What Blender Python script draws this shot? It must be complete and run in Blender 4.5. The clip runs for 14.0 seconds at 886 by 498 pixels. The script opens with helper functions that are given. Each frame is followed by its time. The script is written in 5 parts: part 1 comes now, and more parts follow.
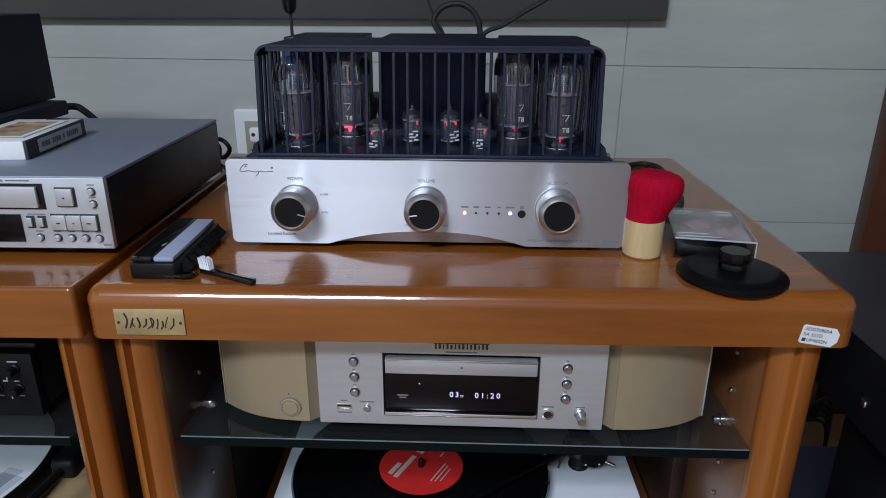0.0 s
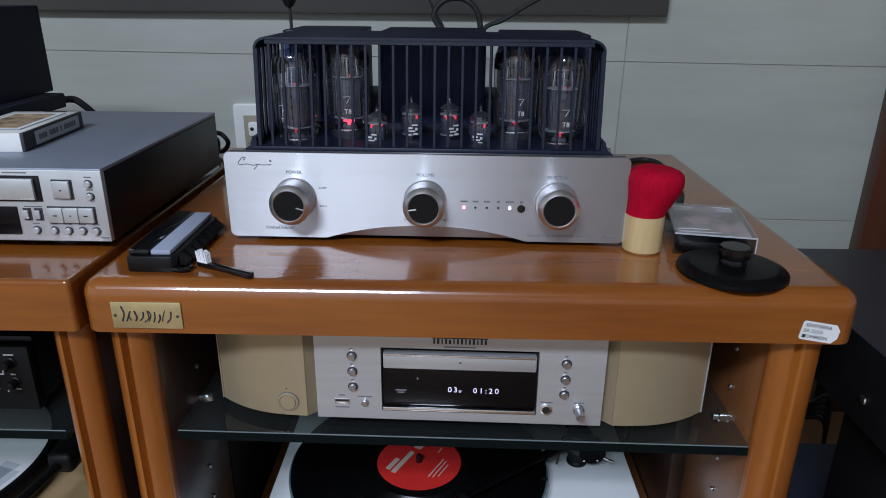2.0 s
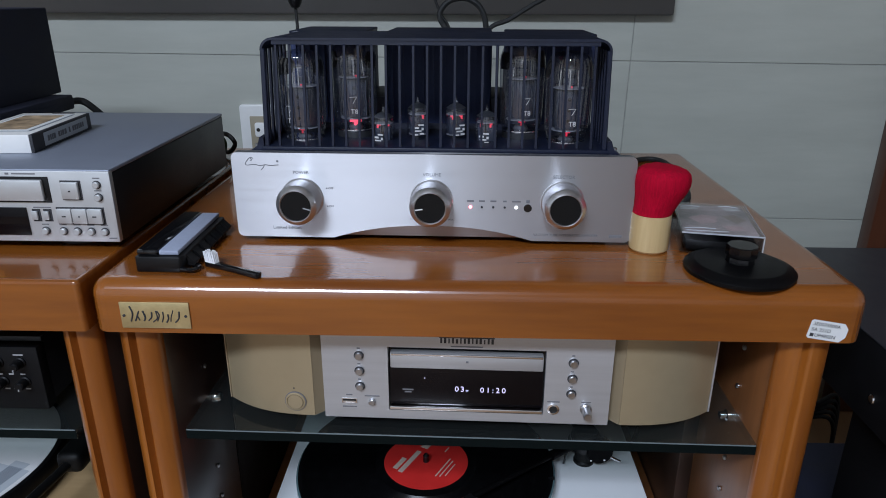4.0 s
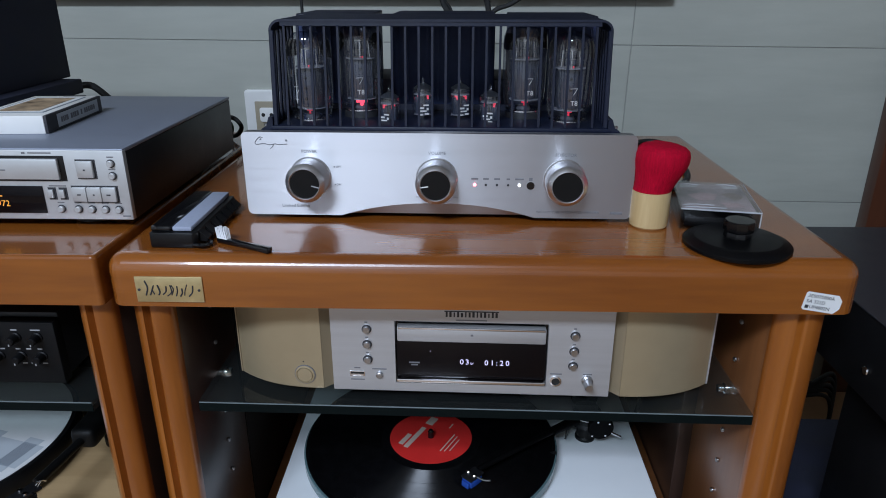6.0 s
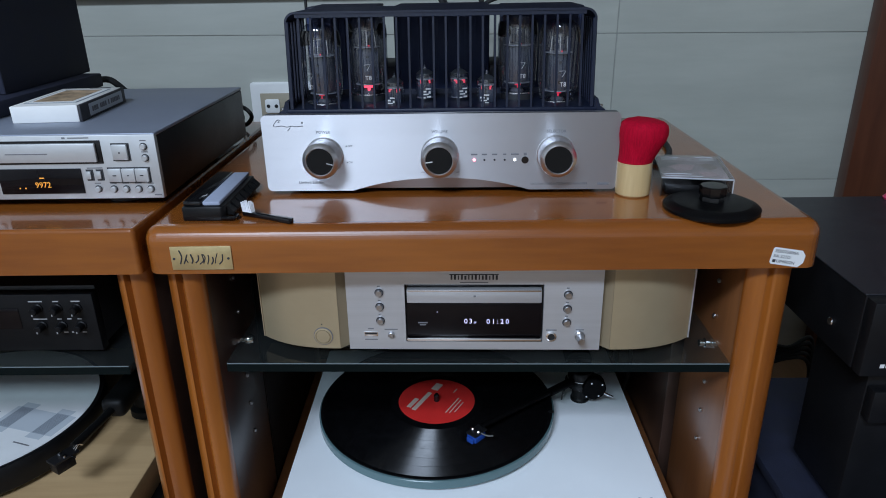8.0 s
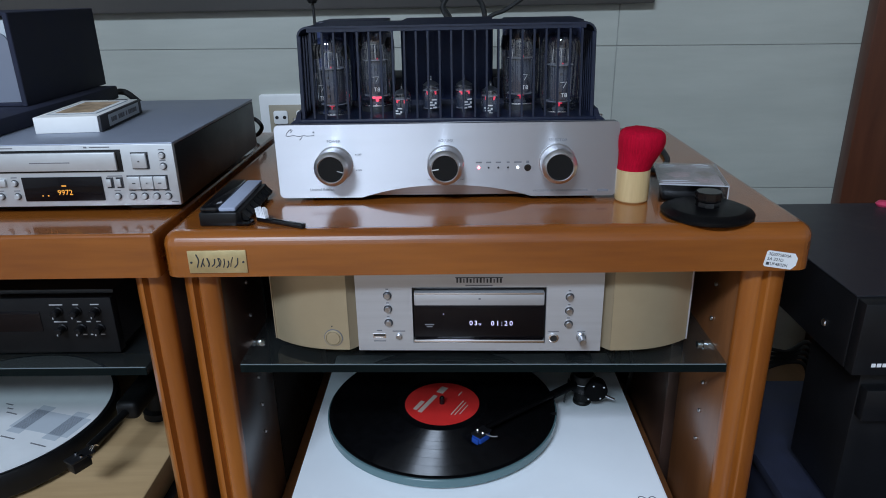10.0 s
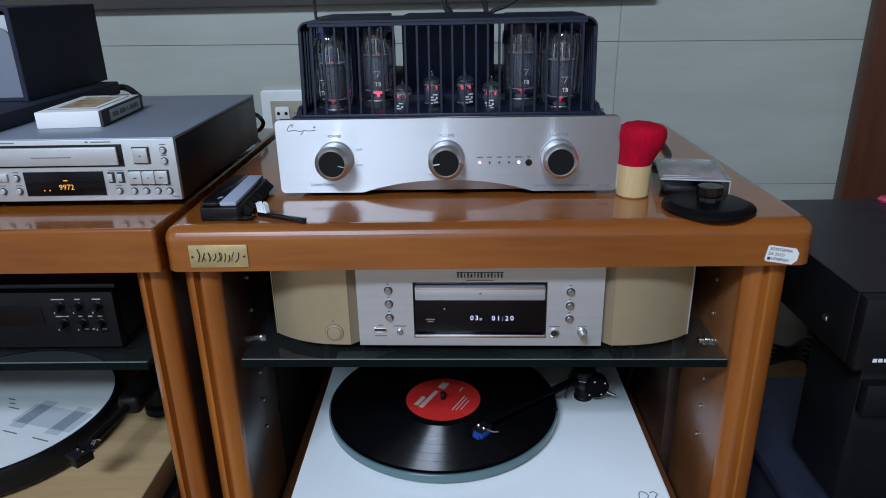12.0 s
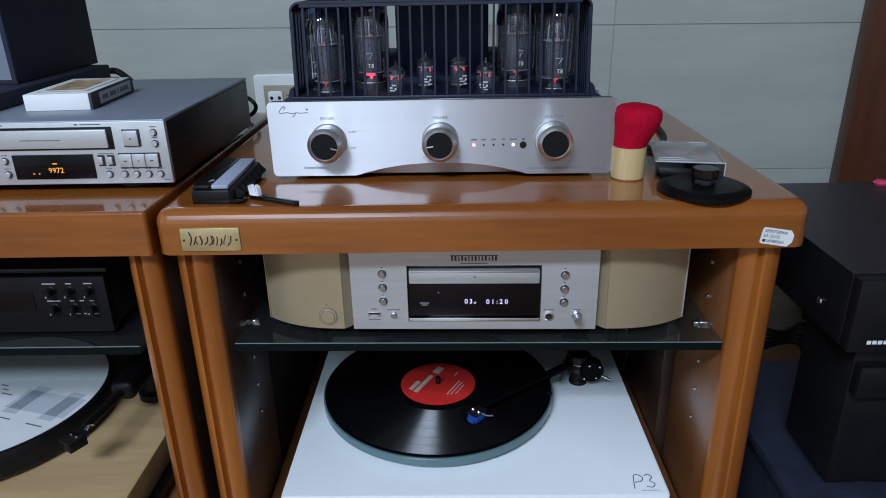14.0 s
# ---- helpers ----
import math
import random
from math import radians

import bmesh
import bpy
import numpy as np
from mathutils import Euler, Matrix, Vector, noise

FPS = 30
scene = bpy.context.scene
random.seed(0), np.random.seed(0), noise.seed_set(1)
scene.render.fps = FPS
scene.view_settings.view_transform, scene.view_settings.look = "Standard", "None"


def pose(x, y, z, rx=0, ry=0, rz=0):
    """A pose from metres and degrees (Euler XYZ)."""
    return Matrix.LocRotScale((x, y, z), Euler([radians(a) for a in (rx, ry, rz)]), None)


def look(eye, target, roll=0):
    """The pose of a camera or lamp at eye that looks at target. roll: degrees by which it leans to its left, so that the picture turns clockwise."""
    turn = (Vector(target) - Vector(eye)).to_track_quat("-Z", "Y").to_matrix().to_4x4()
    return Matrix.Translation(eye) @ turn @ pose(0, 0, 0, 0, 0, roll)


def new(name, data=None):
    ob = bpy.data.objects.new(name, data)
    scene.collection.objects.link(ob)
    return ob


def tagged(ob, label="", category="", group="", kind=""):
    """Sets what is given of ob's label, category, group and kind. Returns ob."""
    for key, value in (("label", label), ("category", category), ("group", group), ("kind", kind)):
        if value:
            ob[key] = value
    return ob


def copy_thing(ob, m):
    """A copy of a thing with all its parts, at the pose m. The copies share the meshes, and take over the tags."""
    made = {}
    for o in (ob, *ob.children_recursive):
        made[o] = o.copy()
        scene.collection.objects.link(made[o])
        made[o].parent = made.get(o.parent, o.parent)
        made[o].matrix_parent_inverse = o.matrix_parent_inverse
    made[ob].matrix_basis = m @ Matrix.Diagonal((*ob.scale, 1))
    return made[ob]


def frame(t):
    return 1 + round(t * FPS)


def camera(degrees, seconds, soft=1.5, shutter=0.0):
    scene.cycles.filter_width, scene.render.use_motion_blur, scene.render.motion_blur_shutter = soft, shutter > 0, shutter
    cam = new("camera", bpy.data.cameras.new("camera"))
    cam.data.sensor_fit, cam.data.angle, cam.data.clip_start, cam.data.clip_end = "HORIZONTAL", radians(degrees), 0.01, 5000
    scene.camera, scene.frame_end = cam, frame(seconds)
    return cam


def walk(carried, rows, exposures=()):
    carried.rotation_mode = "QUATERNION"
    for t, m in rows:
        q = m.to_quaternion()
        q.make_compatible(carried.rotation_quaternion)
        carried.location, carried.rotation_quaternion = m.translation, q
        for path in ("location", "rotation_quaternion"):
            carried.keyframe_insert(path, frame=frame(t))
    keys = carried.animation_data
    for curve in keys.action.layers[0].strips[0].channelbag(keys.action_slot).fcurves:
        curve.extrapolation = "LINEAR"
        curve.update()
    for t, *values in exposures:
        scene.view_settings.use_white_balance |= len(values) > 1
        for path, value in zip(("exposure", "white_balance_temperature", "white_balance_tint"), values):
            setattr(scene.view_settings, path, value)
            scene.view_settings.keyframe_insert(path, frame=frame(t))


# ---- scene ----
cam = camera(66.2, 14.0, soft=0.95)
PATH = [
    (0, (-0.006, -0.483, 0.737), (-0.042, 1.392, 0.04), 0.2),
    (0.5, (-0.004, -0.482, 0.736), (-0.046, 1.391, 0.036), 0.1),
    (1, (-0.005, -0.483, 0.734), (-0.048, 1.391, 0.038), 0.2),
    (1.5, (-0.005, -0.483, 0.734), (-0.043, 1.391, 0.036), 0.3),
    (2, (-0.006, -0.481, 0.734), (-0.039, 1.39, 0.029), 0.5),
    (2.5, (-0.008, -0.482, 0.734), (-0.046, 1.389, 0.029), 0.5),
    (3, (-0.008, -0.482, 0.734), (-0.05, 1.389, 0.03), 0.4),
    (5.5, (-0.005, -0.483, 0.731), (-0.06, 1.386, 0.02), -0.0),
    (6, (-0.01, -0.501, 0.728), (-0.062, 1.36, -0.003), 0.0),
    (6.5, (-0.011, -0.519, 0.731), (-0.056, 1.337, -0.012), 0.2),
    (7, (-0.014, -0.537, 0.729), (-0.05, 1.319, -0.015), 0.3),
    (7.5, (-0.017, -0.552, 0.728), (-0.065, 1.301, -0.024), -0.1),
    (8, (-0.018, -0.567, 0.727), (-0.053, 1.289, -0.016), -1.0),
    (8.2, (-0.023, -0.574, 0.731), (-0.047, 1.286, -0.005), -0.9),
    (10.5, (-0.021, -0.594, 0.728), (-0.065, 1.275, 0.017), -1.2),
    (11, (-0.022, -0.595, 0.725), (-0.06, 1.274, 0.014), -1.2),
    (11.5, (-0.021, -0.594, 0.727), (-0.062, 1.273, 0.011), -1.1),
    (12, (-0.02, -0.594, 0.727), (-0.068, 1.273, 0.009), -1.2),
    (12.5, (-0.019, -0.592, 0.727), (-0.069, 1.272, 0.005), -1.1),
    (13, (-0.024, -0.596, 0.724), (-0.079, 1.269, 0.004), -1.1),
    (13.5, (-0.019, -0.591, 0.721), (-0.069, 1.264, -0.025), -1.5),
    (14, (-0.018, -0.592, 0.721), (-0.055, 1.262, -0.03), -1.2),
]
walk(cam, [(t, look(eye, target, roll)) for t, eye, target, roll in PATH],
     exposures=[(0, -0.06, 6900, 14), (3.0, -0.06, 6880, 14), (5.5, -0.06, 6780, 13), (7.0, -0.06, 6500, 10), (8.0, -0.05, 6500, 10), (10.5, 0.02, 6500, 10), (14.0, 0.03, 6500, 10)])

# ---- light ----
world = bpy.data.worlds.new("room_air")
scene.world = world
world.use_nodes = True
world.node_tree.nodes["Background"].inputs[0].default_value = (0.55, 0.6, 0.65, 1)
world.node_tree.nodes["Background"].inputs[1].default_value = 0.05
scene.view_settings.exposure = 0.0


def area_lamp(name, eye, target, sx, sy, watts, colour):
    data = bpy.data.lights.new(name, "AREA")
    data.shape, data.size, data.size_y, data.energy, data.color = "RECTANGLE", sx, sy, watts, colour
    ob = new(name, data)
    ob.matrix_world = look(eye, target)
    return ob


area_lamp("ceiling_lamp_light", (-0.74, -2.08, 2.30), (-0.72, -1.93, 0.5), 1.10, 0.42, 95, (0.79, 0.97, 1.24))


# ---- materials ----
def mat(name, colour, rough=0.5, metal=0.0, coat=0.0, emit=None, power=0.0, vary=0.0, scale=40.0, bump=0.0, bscale=400.0, aniso=0.0, spec=0.5, stretch=(1, 1, 1)):
    m = bpy.data.materials.new(name)
    m.use_nodes = True
    nt = m.node_tree
    b = nt.nodes["Principled BSDF"]
    b.inputs["Base Color"].default_value = (*colour, 1)
    b.inputs["Roughness"].default_value = rough
    b.inputs["Metallic"].default_value = metal
    b.inputs["Coat Weight"].default_value = coat
    b.inputs["Coat Roughness"].default_value = 0.12
    b.inputs["Specular IOR Level"].default_value = spec
    if emit:
        b.inputs["Emission Color"].default_value = (*emit, 1)
        b.inputs["Emission Strength"].default_value = power
    if vary or bump:
        tc = nt.nodes.new("ShaderNodeTexCoord")
        mp = nt.nodes.new("ShaderNodeMapping")
        mp.inputs["Scale"].default_value = stretch
        nt.links.new(tc.outputs["Object"], mp.inputs[0])
    if vary:
        n = nt.nodes.new("ShaderNodeTexNoise")
        n.inputs["Scale"].default_value = scale
        n.inputs["Detail"].default_value = 6
        n.inputs["Roughness"].default_value = 0.62
        nt.links.new(mp.outputs[0], n.inputs["Vector"])
        r = nt.nodes.new("ShaderNodeValToRGB")
        r.color_ramp.elements[0].position, r.color_ramp.elements[1].position = 0.3, 0.72
        r.color_ramp.elements[0].color = (*[c * (1 - vary) for c in colour], 1)
        r.color_ramp.elements[1].color = (*[min(1, c * (1 + vary)) for c in colour], 1)
        nt.links.new(n.outputs["Fac"], r.inputs[0])
        nt.links.new(r.outputs[0], b.inputs["Base Color"])
        w = nt.nodes.new("ShaderNodeMapRange")
        w.inputs["To Min"].default_value, w.inputs["To Max"].default_value = rough * 0.8, min(1, rough * 1.25)
        nt.links.new(n.outputs["Fac"], w.inputs["Value"])
        nt.links.new(w.outputs[0], b.inputs["Roughness"])
    if bump:
        n2 = nt.nodes.new("ShaderNodeTexNoise")
        n2.inputs["Scale"].default_value = bscale
        n2.inputs["Detail"].default_value = 3
        nt.links.new(mp.outputs[0], n2.inputs["Vector"])
        bp = nt.nodes.new("ShaderNodeBump")
        bp.inputs["Strength"].default_value = bump
        bp.inputs["Distance"].default_value = 0.001
        nt.links.new(n2.outputs["Fac"], bp.inputs["Height"])
        nt.links.new(bp.outputs[0], b.inputs["Normal"])
    if aniso:
        tg = nt.nodes.new("ShaderNodeTangent")
        tg.direction_type, tg.axis = "RADIAL", "Z"
        nt.links.new(tg.outputs[0], b.inputs["Tangent"])
        b.inputs["Anisotropic"].default_value = aniso
        b.inputs["Anisotropic Rotation"].default_value = 0.25
    return m


def wood(name, dark, light, along="x", rough=0.22, coat=0.5, fine=1.0, sheen=0.07):
    """Lacquered veneer: long streaks, pores and a slow tone change along the grain."""
    m = bpy.data.materials.new(name)
    m.use_nodes = True
    nt = m.node_tree
    b = nt.nodes["Principled BSDF"]
    tc = nt.nodes.new("ShaderNodeTexCoord")
    mp = nt.nodes.new("ShaderNodeMapping")
    k = {"x": (1.1, 13, 13), "y": (13, 1.1, 13), "z": (13, 13, 1.1)}[along]
    mp.inputs["Scale"].default_value = [c * fine for c in k]
    nt.links.new(tc.outputs["Object"], mp.inputs[0])
    n = nt.nodes.new("ShaderNodeTexNoise")
    n.inputs["Scale"].default_value, n.inputs["Detail"].default_value, n.inputs["Distortion"].default_value = 2.2, 7, 0.7
    nt.links.new(mp.outputs[0], n.inputs["Vector"])
    n2 = nt.nodes.new("ShaderNodeTexNoise")
    n2.inputs["Scale"].default_value, n2.inputs["Detail"].default_value = 14, 3
    nt.links.new(mp.outputs[0], n2.inputs["Vector"])
    n3 = nt.nodes.new("ShaderNodeTexNoise")
    n3.inputs["Scale"].default_value = 7
    nt.links.new(tc.outputs["Object"], n3.inputs["Vector"])
    a = nt.nodes.new("ShaderNodeMath")
    a.operation = "MULTIPLY_ADD"
    a.inputs[1].default_value = 0.35
    nt.links.new(n2.outputs["Fac"], a.inputs[0])
    nt.links.new(n.outputs["Fac"], a.inputs[2])
    a2 = nt.nodes.new("ShaderNodeMath")
    a2.operation = "MULTIPLY_ADD"
    a2.inputs[1].default_value = 0.3
    nt.links.new(n3.outputs["Fac"], a2.inputs[0])
    nt.links.new(a.outputs[0], a2.inputs[2])
    r = nt.nodes.new("ShaderNodeValToRGB")
    r.color_ramp.elements[0].position, r.color_ramp.elements[1].position = 0.45, 1.15
    r.color_ramp.elements[0].color, r.color_ramp.elements[1].color = (*dark, 1), (*light, 1)
    nt.links.new(a2.outputs[0], r.inputs[0])
    nt.links.new(r.outputs[0], b.inputs["Base Color"])
    b.inputs["Roughness"].default_value = rough
    b.inputs["Coat Weight"].default_value = coat
    b.inputs["Coat Roughness"].default_value = sheen
    bp = nt.nodes.new("ShaderNodeBump")
    bp.inputs["Strength"].default_value, bp.inputs["Distance"].default_value = 0.12, 0.0006
    nt.links.new(a.outputs[0], bp.inputs["Height"])
    nt.links.new(bp.outputs[0], b.inputs["Normal"])
    return m


def clear(name, tint, gloss=0.02, ior=1.45):
    """Thin clear glass or plastic: tinted see-through, with mirror gloss by Fresnel."""
    m = bpy.data.materials.new(name)
    m.use_nodes = True
    nt = m.node_tree
    nt.nodes.remove(nt.nodes["Principled BSDF"])
    t = nt.nodes.new("ShaderNodeBsdfTransparent")
    t.inputs[0].default_value = (*tint, 1)
    g = nt.nodes.new("ShaderNodeBsdfGlossy")
    g.inputs["Roughness"].default_value = gloss
    f = nt.nodes.new("ShaderNodeLayerWeight")
    f.inputs[0].default_value = 0.5
    p = nt.nodes.new("ShaderNodeMath")
    p.operation = "POWER"
    p.inputs[1].default_value = 4.0
    q = nt.nodes.new("ShaderNodeMath")
    q.operation = "MULTIPLY_ADD"
    base = ((ior - 1) / (ior + 1)) ** 2
    q.inputs[1].default_value, q.inputs[2].default_value = 0.9 - base, base
    x = nt.nodes.new("ShaderNodeMixShader")
    nt.links.new(f.outputs["Facing"], p.inputs[0])
    nt.links.new(p.outputs[0], q.inputs[0])
    nt.links.new(q.outputs[0], x.inputs[0])
    nt.links.new(t.outputs[0], x.inputs[1])
    nt.links.new(g.outputs[0], x.inputs[2])
    nt.links.new(x.outputs[0], nt.nodes["Material Output"].inputs[0])
    return m


M = {}
M["cherry"] = wood("cherry_veneer", (0.150, 0.036, 0.0044), (0.300, 0.090, 0.0125), "x", 0.24, 0.75)
M["cherry_up"] = wood("cherry_upright", (0.19, 0.046, 0.0056), (0.345, 0.106, 0.0155), "z", 0.28)
# Panel wood darkened in colour for the faces that lie in shade.
M["side_panel"] = wood("shaded_side_panel", (0.034, 0.018, 0.013), (0.062, 0.032, 0.022), "z", 0.40, 1.0, sheen=0.30)
M["oak"] = wood("pale_oak", (0.31, 0.195, 0.090), (0.455, 0.305, 0.155), "x", 0.4, 0.15)
M["bamboo"] = wood("bamboo", (0.50, 0.34, 0.155), (0.64, 0.48, 0.245), "z", 0.35, 0.3, 3.0)
M["door_wood"] = wood("dark_red_wood", (0.058, 0.018, 0.010), (0.11, 0.037, 0.018), "z", 0.35, 0.2)
M["floor_wood"] = wood("floor_wood", (0.16, 0.09, 0.045), (0.27, 0.16, 0.085), "y", 0.35, 0.2, 0.4)
M["tile"] = mat("wall_tile", (0.42, 0.436, 0.385), 0.5, vary=0.09, scale=9, bump=0.12, bscale=60, stretch=(0.35, 1, 2.2))
M["grout"] = mat("grout", (0.32, 0.33, 0.30), 0.9, vary=0.15)
M["plaster"] = mat("plaster", (0.62, 0.62, 0.6), 0.85, vary=0.05, scale=5)
M["brushed"] = mat("brushed_aluminium", (0.49, 0.492, 0.508), 0.42, 0.9, aniso=0.9, vary=0.006, scale=120, bump=0.01, bscale=700, stretch=(0.04, 1, 3))
M["satin"] = mat("satin_aluminium", (0.545, 0.545, 0.552), 0.40, 0.6, vary=0.06, scale=50, bump=0.03, bscale=350, stretch=(0.05, 1, 3))
M["silver_paint"] = mat("silver_paint", (0.55, 0.56, 0.56), 0.42, 0.55, vary=0.03, scale=80)
M["deck_top"] = mat("grey_metal_lid", (0.265, 0.295, 0.36), 0.42, 0.35, vary=0.06, scale=30, bump=0.08, bscale=1500)
M["gold"] = mat("champagne_paint", (0.42, 0.335, 0.208), 0.36, 0.45, vary=0.03, scale=50)
M["gold_dark"] = mat("champagne_return", (0.39, 0.31, 0.20), 0.4, 0.45)
M["chrome"] = mat("chrome", (0.85, 0.85, 0.86), 0.12, 1.0)
M["knob_metal"] = mat("turned_metal", (0.78, 0.78, 0.80), 0.34, 1.0)
M["black"] = mat("black_plastic", (0.0045, 0.0045, 0.005), 0.38, vary=0.2, scale=70, spec=0.3)
M["black_disc"] = mat("black_turned_plastic", (0.003, 0.003, 0.0034), 0.38, vary=0.2, scale=70, spec=0.14)
M["black_satin"] = mat("black_satin_plastic", (0.003, 0.003, 0.0035), 0.16)
M["black_gloss"] = mat("black_gloss", (0.006, 0.006, 0.007), 0.06)
M["black_metal"] = mat("black_metal_case", (0.008, 0.008, 0.009), 0.42, 0.0, vary=0.15, scale=50, bump=0.1, bscale=1800)
M["smoke"] = mat("smoked_window", (0.004, 0.003, 0.004), 0.09, spec=0.22)
M["navy"] = mat("dark_blue_paint", (0.0058, 0.0094, 0.0245), 0.42, 0.0, vary=0.2, scale=40, bump=0.1, bscale=1600, spec=0.34)
# Navy lifted in colour for the bounce light inside the cage.
M["navy_cover"] = mat("navy_bounce_lit", (0.0300, 0.0440, 0.1050), 0.55, 0.0, vary=0.2, scale=60, bump=0.08, bscale=1200, spec=0.25)
M["navy_fabric"] = mat("dark_blue_cloth", (0.009, 0.012, 0.030), 0.75, vary=0.3, scale=25, bump=0.3, bscale=900)
M["plug_hole"] = mat("dark_hole", (0.01, 0.01, 0.01), 0.6)
M["ivory"] = mat("ivory_plastic", (0.78, 0.79, 0.77), 0.4, vary=0.03)
# Beige taken darker to hold the shade of the outlet's recess.
M["beige"] = mat("beige_in_shade", (0.34, 0.30, 0.22), 0.4)
M["white_lacquer"] = mat("white_lacquer", (0.86, 0.89, 0.90), 0.22, 0.0, coat=0.3, vary=0.02, scale=12)
M["white_plastic"] = mat("white_plastic", (0.80, 0.79, 0.76), 0.35, vary=0.02)
M["paper"] = mat("paper", (0.74, 0.75, 0.74), 0.7, vary=0.03)
M["paper_grey"] = mat("printed_grey", (0.30, 0.34, 0.38), 0.7)
M["paper_light"] = mat("printed_light_grey", (0.50, 0.54, 0.57), 0.7)
M["ink"] = mat("ink", (0.03, 0.03, 0.035), 0.6)
M["ink_soft"] = mat("grey_print", (0.16, 0.16, 0.17), 0.6)
M["ink_faint"] = mat("pale_grey_print", (0.17, 0.175, 0.19), 0.55)
M["print_white"] = mat("white_print", (0.75, 0.75, 0.75), 0.6)
M["brass"] = mat("brass_plate", (0.62, 0.50, 0.26), 0.38, 0.75, vary=0.12, scale=90)
M["red_bristle"] = mat("red_bristle", (0.43, 0.0025, 0.022), 0.8, spec=0.1, vary=0.25, scale=600, bump=0.5, bscale=1500, stretch=(1, 1, 0.1))
M["vinyl"] = mat("vinyl", (0.0035, 0.0035, 0.004), 0.24, spec=0.18, vary=0.3, scale=90)
M["vinyl_gap"] = mat("vinyl_gap", (0.005, 0.005, 0.005), 0.3)
M["label_red"] = mat("record_label_red", (0.74, 0.030, 0.026), 0.45, vary=0.06, scale=40)
M["label_print"] = mat("record_label_print", (0.66, 0.50, 0.42), 0.5)
M["glass_edge"] = mat("green_glass_edge", (0.10, 0.17, 0.18), 0.15)
M["blue_plastic"] = mat("blue_plastic", (0.02, 0.075, 0.36), 0.25)
M["rubber"] = mat("rubber", (0.015, 0.015, 0.015), 0.7)
M["cable"] = mat("cable", (0.010, 0.011, 0.011), 0.65)
M["cable_green"] = mat("green_cable", (0.03, 0.09, 0.04), 0.5)
M["bristle_white"] = mat("white_bristle", (0.82, 0.83, 0.85), 0.6)
M["pad_blue"] = mat("pale_blue_velvet", (0.33, 0.37, 0.47), 0.9, vary=0.06, scale=300)
M["tv_black"] = mat("tv_dark", (0.066, 0.062, 0.057), 0.45)
M["plate_grey"] = mat("anode_grey", (0.046, 0.056, 0.082), 0.32, 0.0, vary=0.15, scale=120)
M["mica"] = mat("mica", (0.36, 0.37, 0.40), 0.25)
M["getter"] = mat("getter_mirror", (0.80, 0.82, 0.85), 0.3, 1.0)
M["tube_base_metal"] = mat("tube_base_metal", (0.10, 0.105, 0.115), 0.32, 0.8, vary=0.2, scale=60)
M["getter_dark"] = mat("getter_dark_mirror", (0.008, 0.007, 0.007), 0.30, 0.3)
M["mica_dark"] = mat("glass_stem", (0.12, 0.12, 0.13), 0.3)
M["base_brown"] = mat("tube_base", (0.03, 0.018, 0.013), 0.35)
M["grey_panel"] = mat("grey_divider", (0.20, 0.22, 0.27), 0.5, 0.2)
M["photo_a"] = mat("cover_print", (0.42, 0.30, 0.19), 0.4, vary=0.7, scale=55)
M["photo_b"] = mat("booklet_print", (0.38, 0.29, 0.29), 0.4, vary=0.75, scale=24)
M["print_pink"] = mat("pale_pink_print", (0.56, 0.36, 0.36), 0.45, vary=0.2, scale=80)
M["print_brown"] = mat("brown_print", (0.26, 0.17, 0.13), 0.45, vary=0.3, scale=80)
M["pink"] = mat("pink_plastic", (0.62, 0.05, 0.12), 0.35)
M["glow_red"] = mat("heater_glow", (0.3, 0.01, 0.01), 0.5, emit=(1.0, 0.05, 0.12), power=0.8)
M["glow_faint"] = mat("heater_glow_faint", (0.3, 0.02, 0.03), 0.5, emit=(1.0, 0.08, 0.14), power=0.45)
M["glow_small"] = mat("small_heater_glow", (0.3, 0.02, 0.03), 0.5, emit=(1.0, 0.08, 0.15), power=0.9)
M["glow_bright"] = mat("heater_glow_bright", (0.3, 0.01, 0.01), 0.5, emit=(1.0, 0.07, 0.13), power=2.2)
M["led_red"] = mat("led_red", (0.5, 0.1, 0.1), 0.4, emit=(1.0, 0.22, 0.30), power=5.0)
M["led_white"] = mat("led_white", (0.8, 0.8, 0.8), 0.4, emit=(0.85, 0.92, 1.0), power=2.2)
M["digits"] = mat("display_digits", (0.3, 0.3, 0.4), 0.4, emit=(0.62, 0.60, 1.0), power=1.1)
M["digits_orange"] = mat("orange_digits", (0.3, 0.15, 0.02), 0.4, emit=(1.0, 0.42, 0.06), power=0.75)
M["glass_shelf"] = clear("grey_glass", (0.79, 0.84, 0.83), 0.01, 1.5)
nt_ = M["glass_shelf"].node_tree
# Thin pale film stands for the reflections on the shelf glass.
reflect_film, film_ = nt_.nodes.new("ShaderNodeBsdfDiffuse"), nt_.nodes.new("ShaderNodeMixShader")
reflect_film.inputs[0].default_value = (0.42, 0.47, 0.47, 1)
film_.inputs[0].default_value = 0.018
top_ = nt_.nodes["Material Output"].inputs[0].links[0].from_socket
nt_.links.new(top_, film_.inputs[1])
nt_.links.new(reflect_film.outputs[0], film_.inputs[2])
nt_.links.new(film_.outputs[0], nt_.nodes["Material Output"].inputs[0])
M["tube_glass"] = clear("tube_glass", (0.90, 0.92, 0.96), 0.02, 2.2)
nt_ = M["tube_glass"].node_tree
# Faint haze paints in the room's reflections on the tube glass.
sheen_haze, film_ = nt_.nodes.new("ShaderNodeBsdfDiffuse"), nt_.nodes.new("ShaderNodeMixShader")
